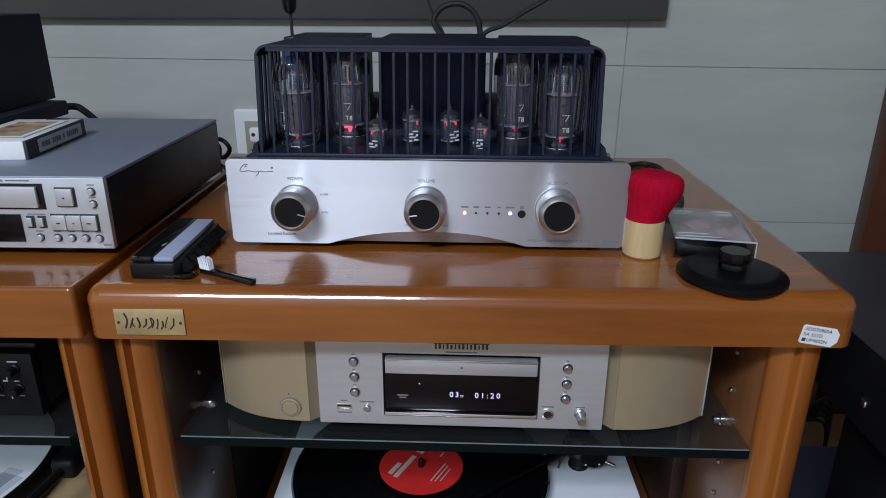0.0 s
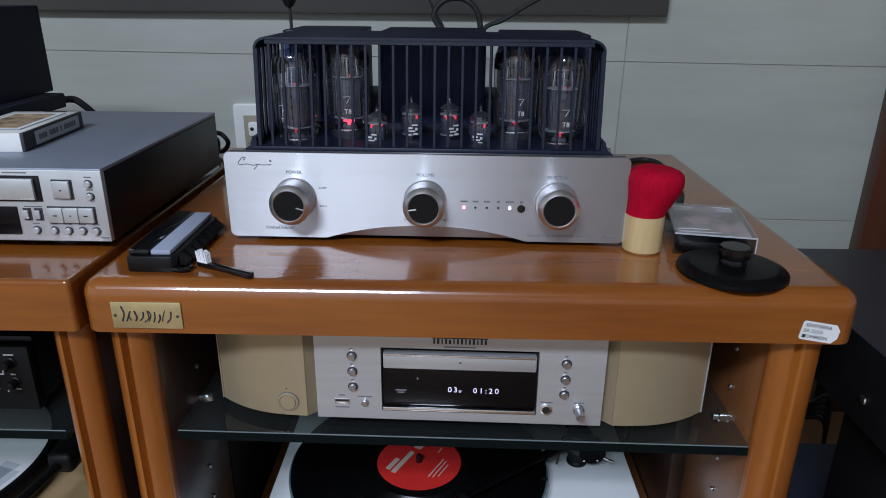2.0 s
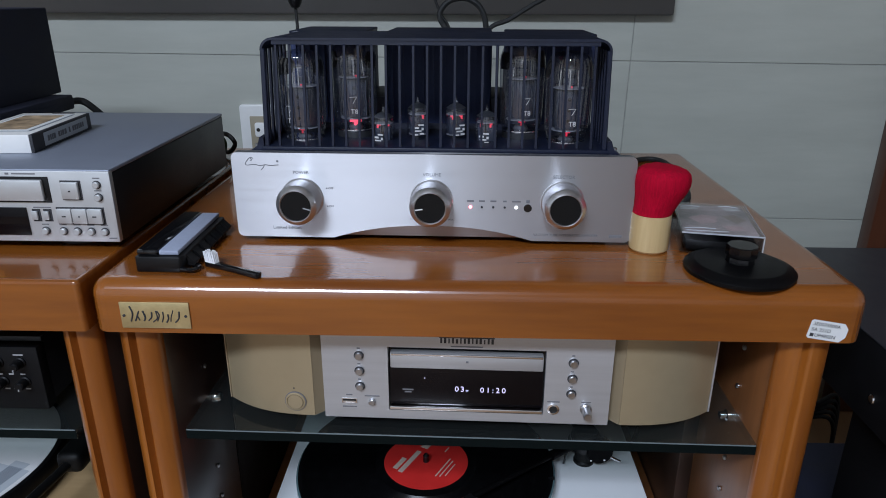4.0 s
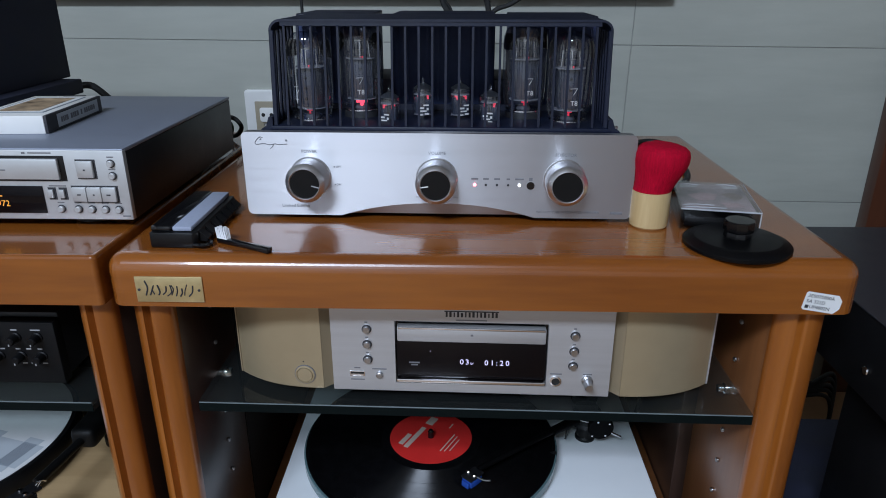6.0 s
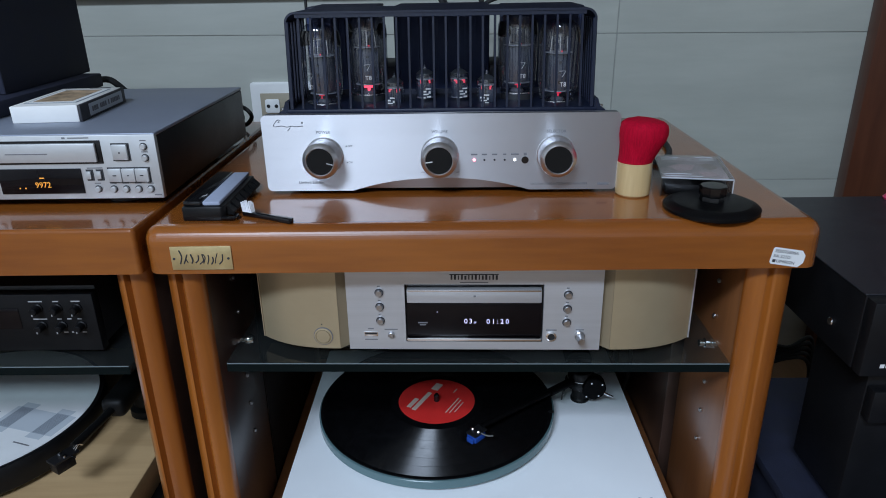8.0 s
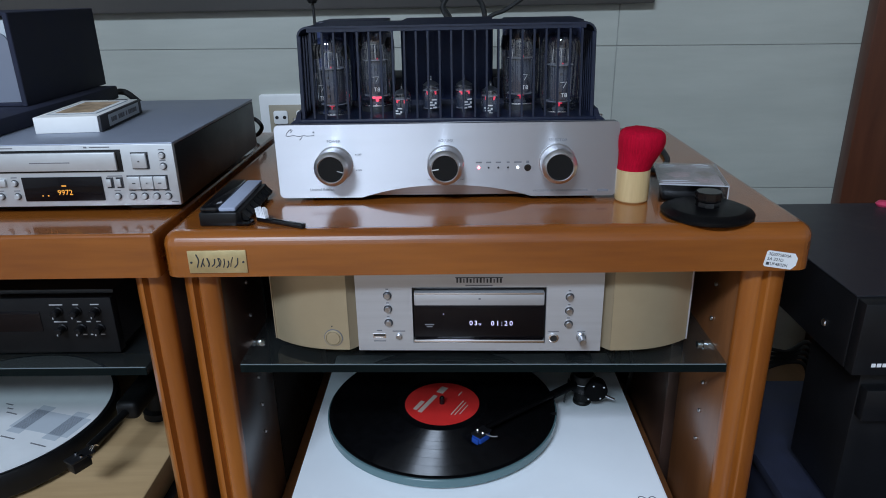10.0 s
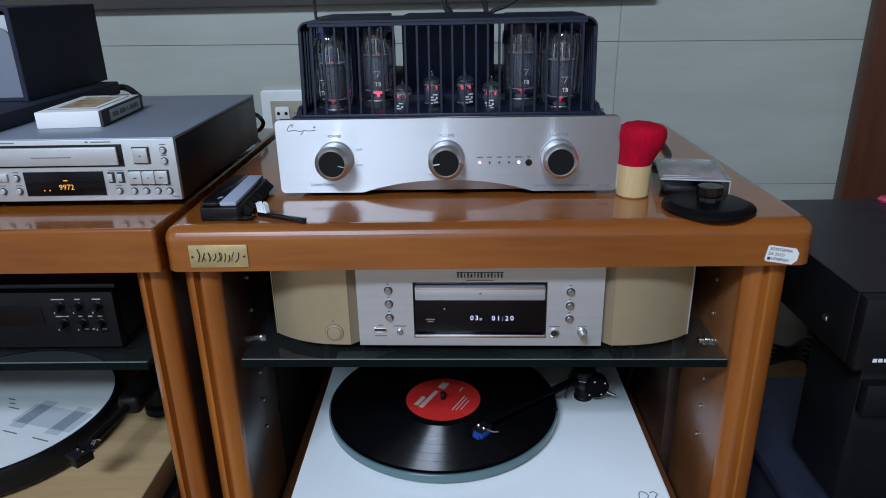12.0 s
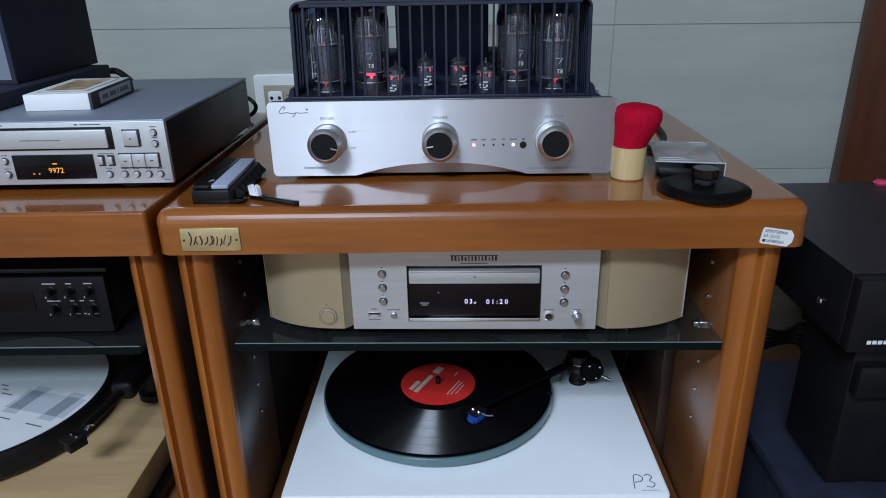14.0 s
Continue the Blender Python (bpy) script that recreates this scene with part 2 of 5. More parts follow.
sheen_haze.inputs[0].default_value = (0.55, 0.60, 0.70, 1)
film_.inputs[0].default_value = 0.008
nt_.links.new(nt_.nodes["Material Output"].inputs[0].links[0].from_socket, film_.inputs[1])
nt_.links.new(sheen_haze.outputs[0], film_.inputs[2])
nt_.links.new(film_.outputs[0], nt_.nodes["Material Output"].inputs[0])
# Lit copy of the side panel wood, also on the bottom shelf.
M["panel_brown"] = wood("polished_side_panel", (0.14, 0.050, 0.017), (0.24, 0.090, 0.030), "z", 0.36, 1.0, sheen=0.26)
M["hazy"] = clear("hazy_plastic", (0.95, 0.95, 0.96), 0.06, 1.42)
nt_ = M["hazy"].node_tree
# Uneven white mixed in for the reflections on the clear lid.
dif = nt_.nodes.new("ShaderNodeBsdfDiffuse")
dif.inputs[0].default_value = (0.7, 0.7, 0.72, 1)
blend = nt_.nodes.new("ShaderNodeMixShader")
sheen_noise = nt_.nodes.new("ShaderNodeTexNoise")
sheen_noise.inputs["Scale"].default_value, sheen_noise.inputs["Detail"].default_value = 5, 4
ramp = nt_.nodes.new("ShaderNodeMapRange")
ramp.inputs["From Min"].default_value, ramp.inputs["From Max"].default_value = 0.35, 0.75
ramp.inputs["To Min"].default_value, ramp.inputs["To Max"].default_value = 0.0, 0.06
nt_.links.new(sheen_noise.outputs["Fac"], ramp.inputs["Value"])
nt_.links.new(ramp.outputs[0], blend.inputs[0])
top_ = nt_.nodes["Material Output"].inputs[0].links[0].from_socket
nt_.links.new(top_, blend.inputs[1])
nt_.links.new(dif.outputs[0], blend.inputs[2])
nt_.links.new(blend.outputs[0], nt_.nodes["Material Output"].inputs[0])
M["button_metal"] = mat("button_metal", (0.48, 0.48, 0.49), 0.3, 1.0)
M["edge_dark"] = mat("dark_glass_edge", (0.004, 0.007, 0.007), 0.5, spec=0.05)
M["arm_black"] = mat("arm_black", (0.0015, 0.0015, 0.0018), 0.55, spec=0.08)
M["tuner_face"] = mat("black_tuner_face", (0.0045, 0.0046, 0.0052), 0.5, vary=0.2, scale=50, bump=0.08, bscale=1500, spec=0.2)
M["print_dim"] = mat("pale_print", (0.36, 0.36, 0.37), 0.6)
M["knob_black"] = mat("knob_face_black", (0.004, 0.004, 0.004), 0.5, spec=0.25)
# Pale colour of the glint along the shelf's front edge.
M["edge_glint"] = mat("glass_arris_glint", (0.15, 0.19, 0.20), 0.3)
wr_, wb_ = nt_.nodes.new("ShaderNodeTexNoise"), nt_.nodes.new("ShaderNodeBump")
wr_.inputs["Scale"].default_value, wr_.inputs["Detail"].default_value = 55, 2
wb_.inputs["Strength"].default_value, wb_.inputs["Distance"].default_value = 0.7, 0.002
nt_.links.new(wr_.outputs["Fac"], wb_.inputs["Height"])
for nd in nt_.nodes:
    if nd.bl_idname == "ShaderNodeBsdfGlossy":
        nt_.links.new(wb_.outputs[0], nd.inputs["Normal"])
# Near-black that stands for the shade deep inside the racks.
M["rear_shade"] = mat("rear_shade_black", (0.012, 0.008, 0.006), 0.7, vary=0.25, scale=30, bump=0.2, bscale=300, spec=0.2)
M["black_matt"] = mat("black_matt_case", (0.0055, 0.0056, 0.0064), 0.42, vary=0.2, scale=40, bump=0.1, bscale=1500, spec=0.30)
# Lighter copy of the case black: the top's sheen put into colour.
M["black_lid"] = mat("lid_sheen_grey", (0.020, 0.021, 0.026), 0.38, vary=0.15, scale=40, bump=0.08, bscale=1500, spec=0.5)
M["acrylic_edge"] = mat("cut_plastic_edge", (0.46, 0.48, 0.50), 0.22)
M["acrylic"] = clear("clear_plastic", (0.86, 0.86, 0.87), 0.08, 1.7)


# ---- building blocks ----
ORIGIN = {}


def finish(name, bm, material, smooth=32):
    me = bpy.data.meshes.new(name)
    bmesh.ops.recalc_face_normals(bm, faces=bm.faces)
    bm.to_mesh(me)
    bm.free()
    me.materials.append(material if not isinstance(material, str) else M[material])
    if smooth:
        me.shade_smooth()
        me.set_sharp_from_angle(angle=radians(smooth))
    return me


def thing(name, at, label, category, group="", kind=""):
    ob = new(name)
    ob.location = at
    ORIGIN[ob] = Vector(at)
    ob.empty_display_size = 0.02
    return tagged(ob, label, category, group, kind)


def part(name, bm, material, parent, label="", m=None, smooth=32):
    """One mesh under a thing or a part; bm is given in world metres."""
    if m is not None:
        bm.transform(m)
    o = ORIGIN[parent]
    bmesh.ops.translate(bm, verts=bm.verts, vec=-o)
    ob = new(name, finish(name, bm, material, smooth))
    ob.parent = parent
    ORIGIN[ob] = o
    return tagged(ob, label)


def single(name, bm, material, label, category, kind="", group="", smooth=32):
    """A thing or piece of the setting that is one mesh, its origin at its base."""
    lo = Vector([min(v.co[i] for v in bm.verts) for i in range(3)])
    hi = Vector([max(v.co[i] for v in bm.verts) for i in range(3)])
    o = Vector(((lo.x + hi.x) / 2, (lo.y + hi.y) / 2, lo.z))
    bmesh.ops.translate(bm, verts=bm.verts, vec=-o)
    ob = new(name, finish(name, bm, material, smooth))
    ob.location = o
    ORIGIN[ob] = o
    return tagged(ob, label, category, group, kind)


def box(x0, x1, y0, y1, z0, z1, bevel=0.0, seg=2, bm=None):
    b = bmesh.new()
    bmesh.ops.create_cube(b, size=1.0)
    b.transform(Matrix.LocRotScale(((x0 + x1) / 2, (y0 + y1) / 2, (z0 + z1) / 2), None, (x1 - x0, y1 - y0, z1 - z0)))
    if bevel:
        bmesh.ops.bevel(b, geom=list(b.edges), offset=bevel, segments=seg, affect="EDGES", profile=0.5)
    return join(bm, b)


def join(bm, b):
    if bm is None:
        return b
    me = bpy.data.meshes.new("tmp")
    b.to_mesh(me)
    b.free()
    bm.from_mesh(me)
    bpy.data.meshes.remove(me)
    return bm


def lathe(profile, centre, axis="z", seg=40, bm=None):
    """profile: (radius, along) pairs; turned round the axis through centre. Axis 'y' points towards -y."""
    b = bmesh.new()
    rings = []
    for r, h in profile:
        if r < 1e-6:
            rings.append([b.verts.new((0, 0, h))])
        else:
            rings.append([b.verts.new((r * math.cos(2 * math.pi * i / seg), r * math.sin(2 * math.pi * i / seg), h)) for i in range(seg)])
    for p, q in zip(rings, rings[1:]):
        for i in range(seg):
            j = (i + 1) % seg
            if len(p) == 1 and len(q) == 1:
                continue
            if len(p) == 1:
                b.faces.new((p[0], q[i], q[j]))
            elif len(q) == 1:
                b.faces.new((p[i], p[j], q[0]))
            else:
                b.faces.new((p[i], p[j], q[j], q[i]))
    for ring in (rings[0], rings[-1]):
        if len(ring) > 2:
            b.faces.new(ring)
    turn = {"z": pose(0, 0, 0), "y": pose(0, 0, 0, 90, 0, 0), "x": pose(0, 0, 0, 0, 90, 0)}[axis]
    b.transform(Matrix.Translation(centre) @ turn)
    return join(bm, b)


def disc(r, h0, h1, centre, axis="z", seg=40, soft=0.0, bm=None):
    s = min(soft, (h1 - h0) / 2, r / 2)
    if s:
        prof = [(0, h0), (r - s, h0), (r, h0 + s), (r, h1 - s), (r - s, h1), (0, h1)]
    else:
        prof = [(0, h0), (r, h0), (r, h1), (0, h1)]
    return lathe(prof, centre, axis, seg, bm)


def tube(points, r, seg=10, smooth_steps=6, bm=None):
    """A round cable or rod along a Catmull-Rom line through the points."""
    P = [Vector(p) for p in points]
    line = []
    if smooth_steps > 1 and len(P) > 2:
        Q = [2 * P[0] - P[1]] + P + [2 * P[-1] - P[-2]]
        for i in range(1, len(Q) - 2):
            a, b_, c, d = Q[i - 1:i + 3]
            for k in range(smooth_steps):
                t = k / smooth_steps
                line.append(0.5 * (2 * b_ + (c - a) * t + (2 * a - 5 * b_ + 4 * c - d) * t * t + (3 * b_ - a - 3 * c + d) * t ** 3))
        line.append(P[-1])
    else:
        line = P
    b = bmesh.new()
    rings = []
    side = None
    for i, p in enumerate(line):
        d = (line[min(i + 1, len(line) - 1)] - line[max(i - 1, 0)]).normalized()
        if side is None:
            side = d.orthogonal().normalized()
        side = (side - d * side.dot(d)).normalized()
        up = d.cross(side)
        rings.append([b.verts.new(p + r * (math.cos(2 * math.pi * k / seg) * side + math.sin(2 * math.pi * k / seg) * up)) for k in range(seg)])
    for p, q in zip(rings, rings[1:]):
        for i in range(seg):
            j = (i + 1) % seg
            b.faces.new((p[i], p[j], q[j], q[i]))
    b.faces.new(rings[0])
    b.faces.new(rings[-1])
    return join(bm, b)


def prism(outline, lo, hi, axis="y", bm=None, bevel=0.0):
    """A flat outline pushed along an axis. axis 'y': outline in x, z; 'z': in x, y; 'x': in y, z."""
    b = bmesh.new()

    def at(p, v):
        return {"y": (p[0], v, p[1]), "z": (p[0], p[1], v), "x": (v, p[0], p[1])}[axis]
    f = b.faces.new([b.verts.new(at(p, lo)) for p in outline])
    g = bmesh.ops.extrude_face_region(b, geom=[f])
    vs = [v for v in g["geom"] if isinstance(v, bmesh.types.BMVert)]
    bmesh.ops.translate(b, verts=vs, vec=Vector(at((0, 0), hi)) - Vector(at((0, 0), lo)))
    if bevel:
        bmesh.ops.recalc_face_normals(b, faces=b.faces)
        bmesh.ops.bevel(b, geom=list(b.edges), offset=bevel, segments=2, affect="EDGES", profile=0.5)
    return join(bm, b)


def rounded(x0, x1, y0, y1, r, n=6):
    pts = []
    for cx, cy, a in ((x1 - r, y1 - r, 0), (x0 + r, y1 - r, 90), (x0 + r, y0 + r, 180), (x1 - r, y0 + r, 270)):
        pts += [(cx + r * math.cos(radians(a + 90 * k / n)), cy + r * math.sin(radians(a + 90 * k / n))) for k in range(n + 1)]
    return pts


def words(text, height, centre, deep=0.0003, align="CENTER", m=None, shear=0.0, space=1.0):
    """Raised lettering that faces -y, its capitals that high."""
    cu = bpy.data.curves.new("words", "FONT")
    cu.body, cu.size, cu.extrude, cu.align_x, cu.align_y, cu.shear = text, height / 0.7, deep, align, "CENTER", shear
    cu.resolution_u = 2
    cu.space_character = space
    ob = new("words", cu)
    bpy.context.view_layer.update()
    me = bpy.data.meshes.new_from_object(ob.evaluated_get(bpy.context.evaluated_depsgraph_get()))
    b = bmesh.new()
    b.from_mesh(me)
    bpy.data.objects.remove(ob)
    bpy.data.meshes.remove(me)
    b.transform(Matrix.Translation(centre) @ (m or pose(0, 0, 0, 90, 0, 0)))
    return b


def bars(items, y, deep=0.0003):
    """Plain bars on a front that faces -y: (x, z, width, height)."""
    bm = bmesh.new()
    for x, z, w, h in items:
        box(x - w / 2, x + w / 2, y - deep, y, z - h / 2, z + h / 2, bm=bm)
    return bm


def prints(name, items, y, material, parent, deep=0.0003, m=None):
    """Plain printed bars, each one a part of its own."""
    for it in items:
        part(name, bars([it], y, deep), material, parent, m=m, smooth=0)


# ---- the room ----
WALL_Y = 0.66
single("floor", box(-2.6, 2.6, -3.4, 0.80, -0.05, 0.0), "floor_wood", "brown wooden floor under the racks", "floor", "structure")
single("ceiling", box(-2.6, 2.6, -3.4, 0.80, 2.40, 2.45), "plaster", "plain white ceiling", "ceiling", "structure")
single("wall_west", box(-2.7, -2.6, -3.4, 0.80, 0, 2.4), "plaster", "plain pale wall", "wall", "structure")
single("wall_east", box(2.6, 2.7, -3.4, 0.80, 0, 2.4), "plaster", "plain pale wall", "wall", "structure")
single("wall_south", box(-2.7, 2.7, -3.5, -3.4, 0, 2.4), "plaster", "plain pale wall", "wall", "structure")
wall_north = single("wall_north", box(-2.6, 2.6, WALL_Y - 0.0026, 0.80, 0, 2.4), "grout", "grey-green tiled wall with thin dark joints", "wall", "structure")
lamp = thing("ceiling_lamp", (-0.74, -2.08, 2.325), "long flat white ceiling lamp", "lamp")
part("frame", box(-1.32, -0.16, -2.33, -1.83, 2.325, 2.40, 0.006), "white_plastic", lamp)

# a dark red wooden door frame beside the tiles
door_1 = thing("door_1", (1.2, WALL_Y, 0), "dark red-brown wooden door panelling beside the tiled wall", "door", kind="structure")
part("frame", box(0.688, 0.80, WALL_Y - 0.035, WALL_Y - 0.0042, 0, 2.2, 0.003), "door_wood", door_1)
part("panel", box(0.803, 1.75, WALL_Y - 0.02, WALL_Y - 0.0042, 0, 2.2, 0.002), "door_wood", door_1)

# power outlet in the wall, behind the racks
outlet = thing("wall_outlet", (-0.317, WALL_Y, 0.50), "ivory wall outlet plate with beige twin sockets", "outlet")
part("plate", prism(rounded(-0.377, -0.257, 0.44, 0.560, 0.006), WALL_Y - 0.012, WALL_Y - 0.0041, bevel=0.0015), "ivory", outlet)
part("recess", box(-0.360, -0.274, WALL_Y - 0.0145, WALL_Y - 0.009, 0.455, 0.541, 0.001), "beige", outlet)
for sx in (-0.339, -0.297):
    for sz in (0.519, 0.478):
        sock = part("socket", prism(rounded(sx - 0.013, sx + 0.013, sz - 0.012, sz + 0.012, 0.004), WALL_Y - 0.0172, WALL_Y - 0.0146, bevel=0.0008), "ivory", outlet)
        for px in (-0.007, 0.007):
            part("hole", disc(0.0032, 0.0, 0.0006, (sx + px, WALL_Y - 0.0172, sz), "y", 12), "plug_hole", sock)

# the television's lower edge
tv = thing("television", (-0.33, 0.645, 0.7005), "wide black television hung on the tiled wall", "television")
part("case", box(-0.98, 0.319, 0.634, 0.6555, 0.7025, 1.42, 0.004), "tv_black", tv, "dark brown-grey bezel")
part("screen", box(-0.965, 0.30, 0.6315, 0.6350, 0.790, 1.405, 0.001), "black_gloss", tv)


# ---- the racks ----
TOP = 0.525


def groove_post(x0, x1, y0, y1, z0, z1):
    """An upright whose front is moulded: two rounded ribs with a hollow between them."""
    w = x1 - x0
    front = []
    for k in range(25):
        u = k / 24
        if u < 0.34:
            d = 0.009 * math.sin(math.pi * min(1, u / 0.34) * 0.5 + 0.0)
        elif u < 0.52:
            d = 0.009 - 0.007 * math.sin(math.pi * (u - 0.34) / 0.18)
        else:
            d = 0.009 * math.cos(math.pi * 0.5 * (u - 0.52) / 0.48) ** 0.6
        front.append((x0 + w * u, y0 + 0.009 - d))
    return prism(front + [(x1, y1), (x0, y1)], z0, z1, "z")


# Side panels in shade take the darkened copy of the wood.
SIDE_SHADING = {(True, False): "side_panel", (True, True): "side_panel", (False, False): "panel_brown", (False, True): "side_panel"}


def rack(xl, xr, posts, label, soft=0.0140):
    cx = (xl + xr) / 2
    r = thing("audio_rack", (cx, 0.23, 0), label, "audio rack", "audio racks")
    slab = bmesh.new()
    b = prism(rounded(xl, xr, -0.008, 0.475, soft + 0.0005), 0.4815, TOP, "z")
    bmesh.ops.recalc_face_normals(b, faces=b.faces)
    edges = [e for e in b.edges if abs(e.verts[0].co.z - e.verts[1].co.z) < 1e-6]
    up = [e for e in edges if e.verts[0].co.z > 0.5]
    bmesh.ops.bevel(b, geom=up, offset=soft, segments=12, affect="EDGES", profile=0.5)
    slab = join(slab, b)
    part("tabletop", slab, "cherry", r, "lacquered cherry top with rounded edges", smooth=0)
    for a, c in posts:
        left, outer = a < cx, cx < -0.4
        part("front_post", groove_post(a, c, 0.006, 0.021, 0.0, 0.481), "cherry_up", r, "moulded orange-brown upright", smooth=60)
        # Rear post in the darkened copy, for the shade at the back.
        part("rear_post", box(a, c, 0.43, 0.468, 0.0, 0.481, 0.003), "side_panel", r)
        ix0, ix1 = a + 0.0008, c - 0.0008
        p = part("side_panel", box(ix0, ix1, 0.0212, 0.152, 0.0, 0.481, 0.0015), SIDE_SHADING[left, outer], r, "polished brown side panel with chrome studs")
        # Left rear panel in near-black: shade put into its colour.
        part("side_panel", box(ix0, ix1, 0.156 if left else 0.19, 0.4295, 0.0, 0.481, 0.0015), "rear_shade" if left else "side_panel", r)
        sx, sgn = (ix1, 1) if left else (ix0, -1)
        for sz in (0.432, 0.392, 0.311, 0.274, 0.236):
            part("stud", disc(0.0024, -0.003 if sgn < 0 else 0.0, 0.0 if sgn < 0 else 0.003, (sx, 0.093 if left else 0.074, sz), "x", 14, 0.0008), "button_metal", p)
    xl, xr = posts[0][1] - 0.0415, posts[1][0] + 0.0555
    shelf = part("bottom_shelf", box(xl + 0.0415, xr - 0.0555, 0.012, 0.46, 0.088, 0.112, 0.002), "panel_brown", r)
    part("plinth", box(xl + 0.042, xr - 0.056, 0.03, 0.05, 0.0, 0.0875), "side_panel", r)
    # Added dark sheet where the rack's open back is only in shade.
    part("back_shade_sheet", box(posts[0][1] + 0.0005, posts[1][0] - 0.0005, 0.461, 0.467, 0.088, 0.481), "rear_shade", r)
    # glass shelf, set a little askew on four chrome pegs
    gx0, gx1 = posts[0][1] + 0.0085, posts[1][0] - 0.0055
    ask = Matrix.Translation((cx, 0.0130, 0)) @ pose(0, 0, 0, 0, 0, -0.9 if cx > -0.4 else 0.0) @ Matrix.Translation((-cx, -0.0130, 0))
    g = part("glass_shelf", box(gx0, gx1, 0.0130, 0.44, 0.3635, 0.3735, 0.0004, 1), "glass_shelf", r, "grey tinted glass shelf", m=ask, smooth=0)
    part("front_edge", box(gx0 + 0.0005, gx1 - 0.0005, 0.0123, 0.0127, 0.3638, 0.3723), "edge_dark", g, m=ask)
    # Thin strip that paints the light caught on the glass edge.
    part("edge", box(gx0 + 0.001, gx1 - 0.001, 0.0122, 0.0128, 0.3724, 0.3733), "edge_glint", g, m=ask)
    for sx, sy in ((gx0 - 0.002, 0.093), (gx1 + 0.001, 0.077), (gx0 - 0.002, 0.38), (gx1 + 0.001, 0.38)):
        part("peg", lathe([(0, -0.007), (0.0038, -0.007), (0.0038, -0.002), (0.0056, -0.001), (0.0056, 0.004), (0.0042, 0.007), (0.0, 0.007)], (sx, sy, 0.3577), "x", 18), "chrome", r, "chrome shelf peg")
    return r


rack_a = rack(-0.2975, 0.3065, ((-0.2890, -0.2555), (0.2545, 0.2940)), "orange-brown lacquered wooden audio rack with glass shelf")
rack_b = rack(-0.900, -0.3018, ((-0.885, -0.850), (-0.3370, -0.3055)), "matching orange-brown wooden audio rack beside the first", 0.0035)

# brass plate and paper sticker on the first rack's front
plate = thing("name_plate", (-0.2445, -0.0082, 0.486), "brass name plate with dark hand-drawn strokes on the rack", "name plate")
part("plate", box(-0.2720, -0.2170, -0.0094, -0.0082, 0.4860, 0.5085, 0.0006), "brass", plate)
for sx in (-0.2690, -0.2202):
    part("screw", disc(0.0011, 0, 0.0006, (sx, -0.0094, 0.4970), "y", 12), "ink", plate)
random.seed(41)
for k in range(11):
    # plain leaning marker strokes of uneven height and bend
    x0, z0, h = -0.2640 + 0.0035 * k, 0.4920 + random.uniform(-0.0006, 0.0012), random.uniform(0.0066, 0.0100)
    h = 0.0130 if k == 0 else h
    lean, bend = random.uniform(-0.0006, 0.0046), random.uniform(-0.0022, 0.0022)
    stroke = tube([(x0, -0.0095, z0), (x0 + lean * 0.5 + bend, -0.0095, z0 + h * random.uniform(0.35, 0.65)), (x0 + lean, -0.0095, z0 + h)], random.uniform(0.00045, 0.00075), 6, 5)
    part("engraved_bar", stroke, "ink", plate)

stick = thing("paper_sticker", (0.277, -0.0082, 0.484), "white paper label with printed codes on the rack", "sticker")
tilt = Matrix.Translation((0.2770, 0, 0.4923)) @ pose(0, 0, 0, 0, 9, 0) @ Matrix.Diagonal((0.94, 1, 0.93, 1)) @ Matrix.Translation((-0.2815, 0, -0.4885))
part("paper", prism([(0.2665, 0.4795), (0.2925, 0.4795), (0.2965, 0.4845), (0.2965, 0.492), (0.2925, 0.4965), (0.2665, 0.4965), (0.2650, 0.495), (0.2650, 0.481)], -0.0086, -0.0081), "paper", stick, m=tilt)
for txt, z, w in (("3E0075800A", 0.4930, 0), ("5A 321D", 0.4880, 0), ("UP4802N", 0.4830, 0.004)):
    part("print", words(txt, 0.0031, (0.2668 + w, -0.0087, z), 0.0001, "LEFT"), "ink", stick, m=tilt)
prints("print", [(0.2686, 0.483, 0.0030, 0.003)], -0.0086, "ink", stick, 0.0002, m=tilt)


# ---- the valve amplifier ----
AX0, AX1, AZ0, AZ1, AY = -0.205, 0.142, 0.5295, 0.6055, 0.085
AC = (AX0 + AX1) / 2
amp = thing("valve_amplifier", (AC, 0.24, TOP), "silver-fronted valve amplifier with dark blue tube cage", "amplifier")
arch = []
for k in range(25):
    u = -1 + 2 * k / 24
    arch.append((AC + 0.0875 * u, AZ0 + 0.0125 * (1 - abs(u) ** 2.2)))
out = rounded(AX0, AX1, AZ0, AZ1, 0.005)
n = len(out)
outline = out[:n // 4 * 3] + arch + out[n // 4 * 3:]
part("front_panel", prism(outline, AY, AY + 0.009, "y"), "brushed", amp, "brushed aluminium front panel", smooth=25)
b = bmesh.new()
low = [b.verts.new((px, AY + 0.007, AZ0 + 0.0005)) for px, pz in arch]
upp = [b.verts.new((px, AY + 0.0002, pz)) for px, pz in arch]
for i in range(len(arch) - 1):
    b.faces.new((upp[i], upp[i + 1], low[i + 1], low[i]))
part("arch_bevel", b, "satin", amp, "polished concave bevel")
part("chassis", box(AX0 + 0.012, AX1 - 0.012, AY + 0.0095, 0.385, 0.5335, 0.6045, 0.003), "navy", amp)
for fx in (AX0 + 0.045, AX1 - 0.045):
    for fy in (0.115, 0.35):
        part("foot", lathe([(0, 0), (0.016, 0), (0.018, 0.003), (0.018, 0.0085), (0, 0.0085)], (fx, fy, TOP), "z", 24), "rubber", amp)
KZ = 0.5655
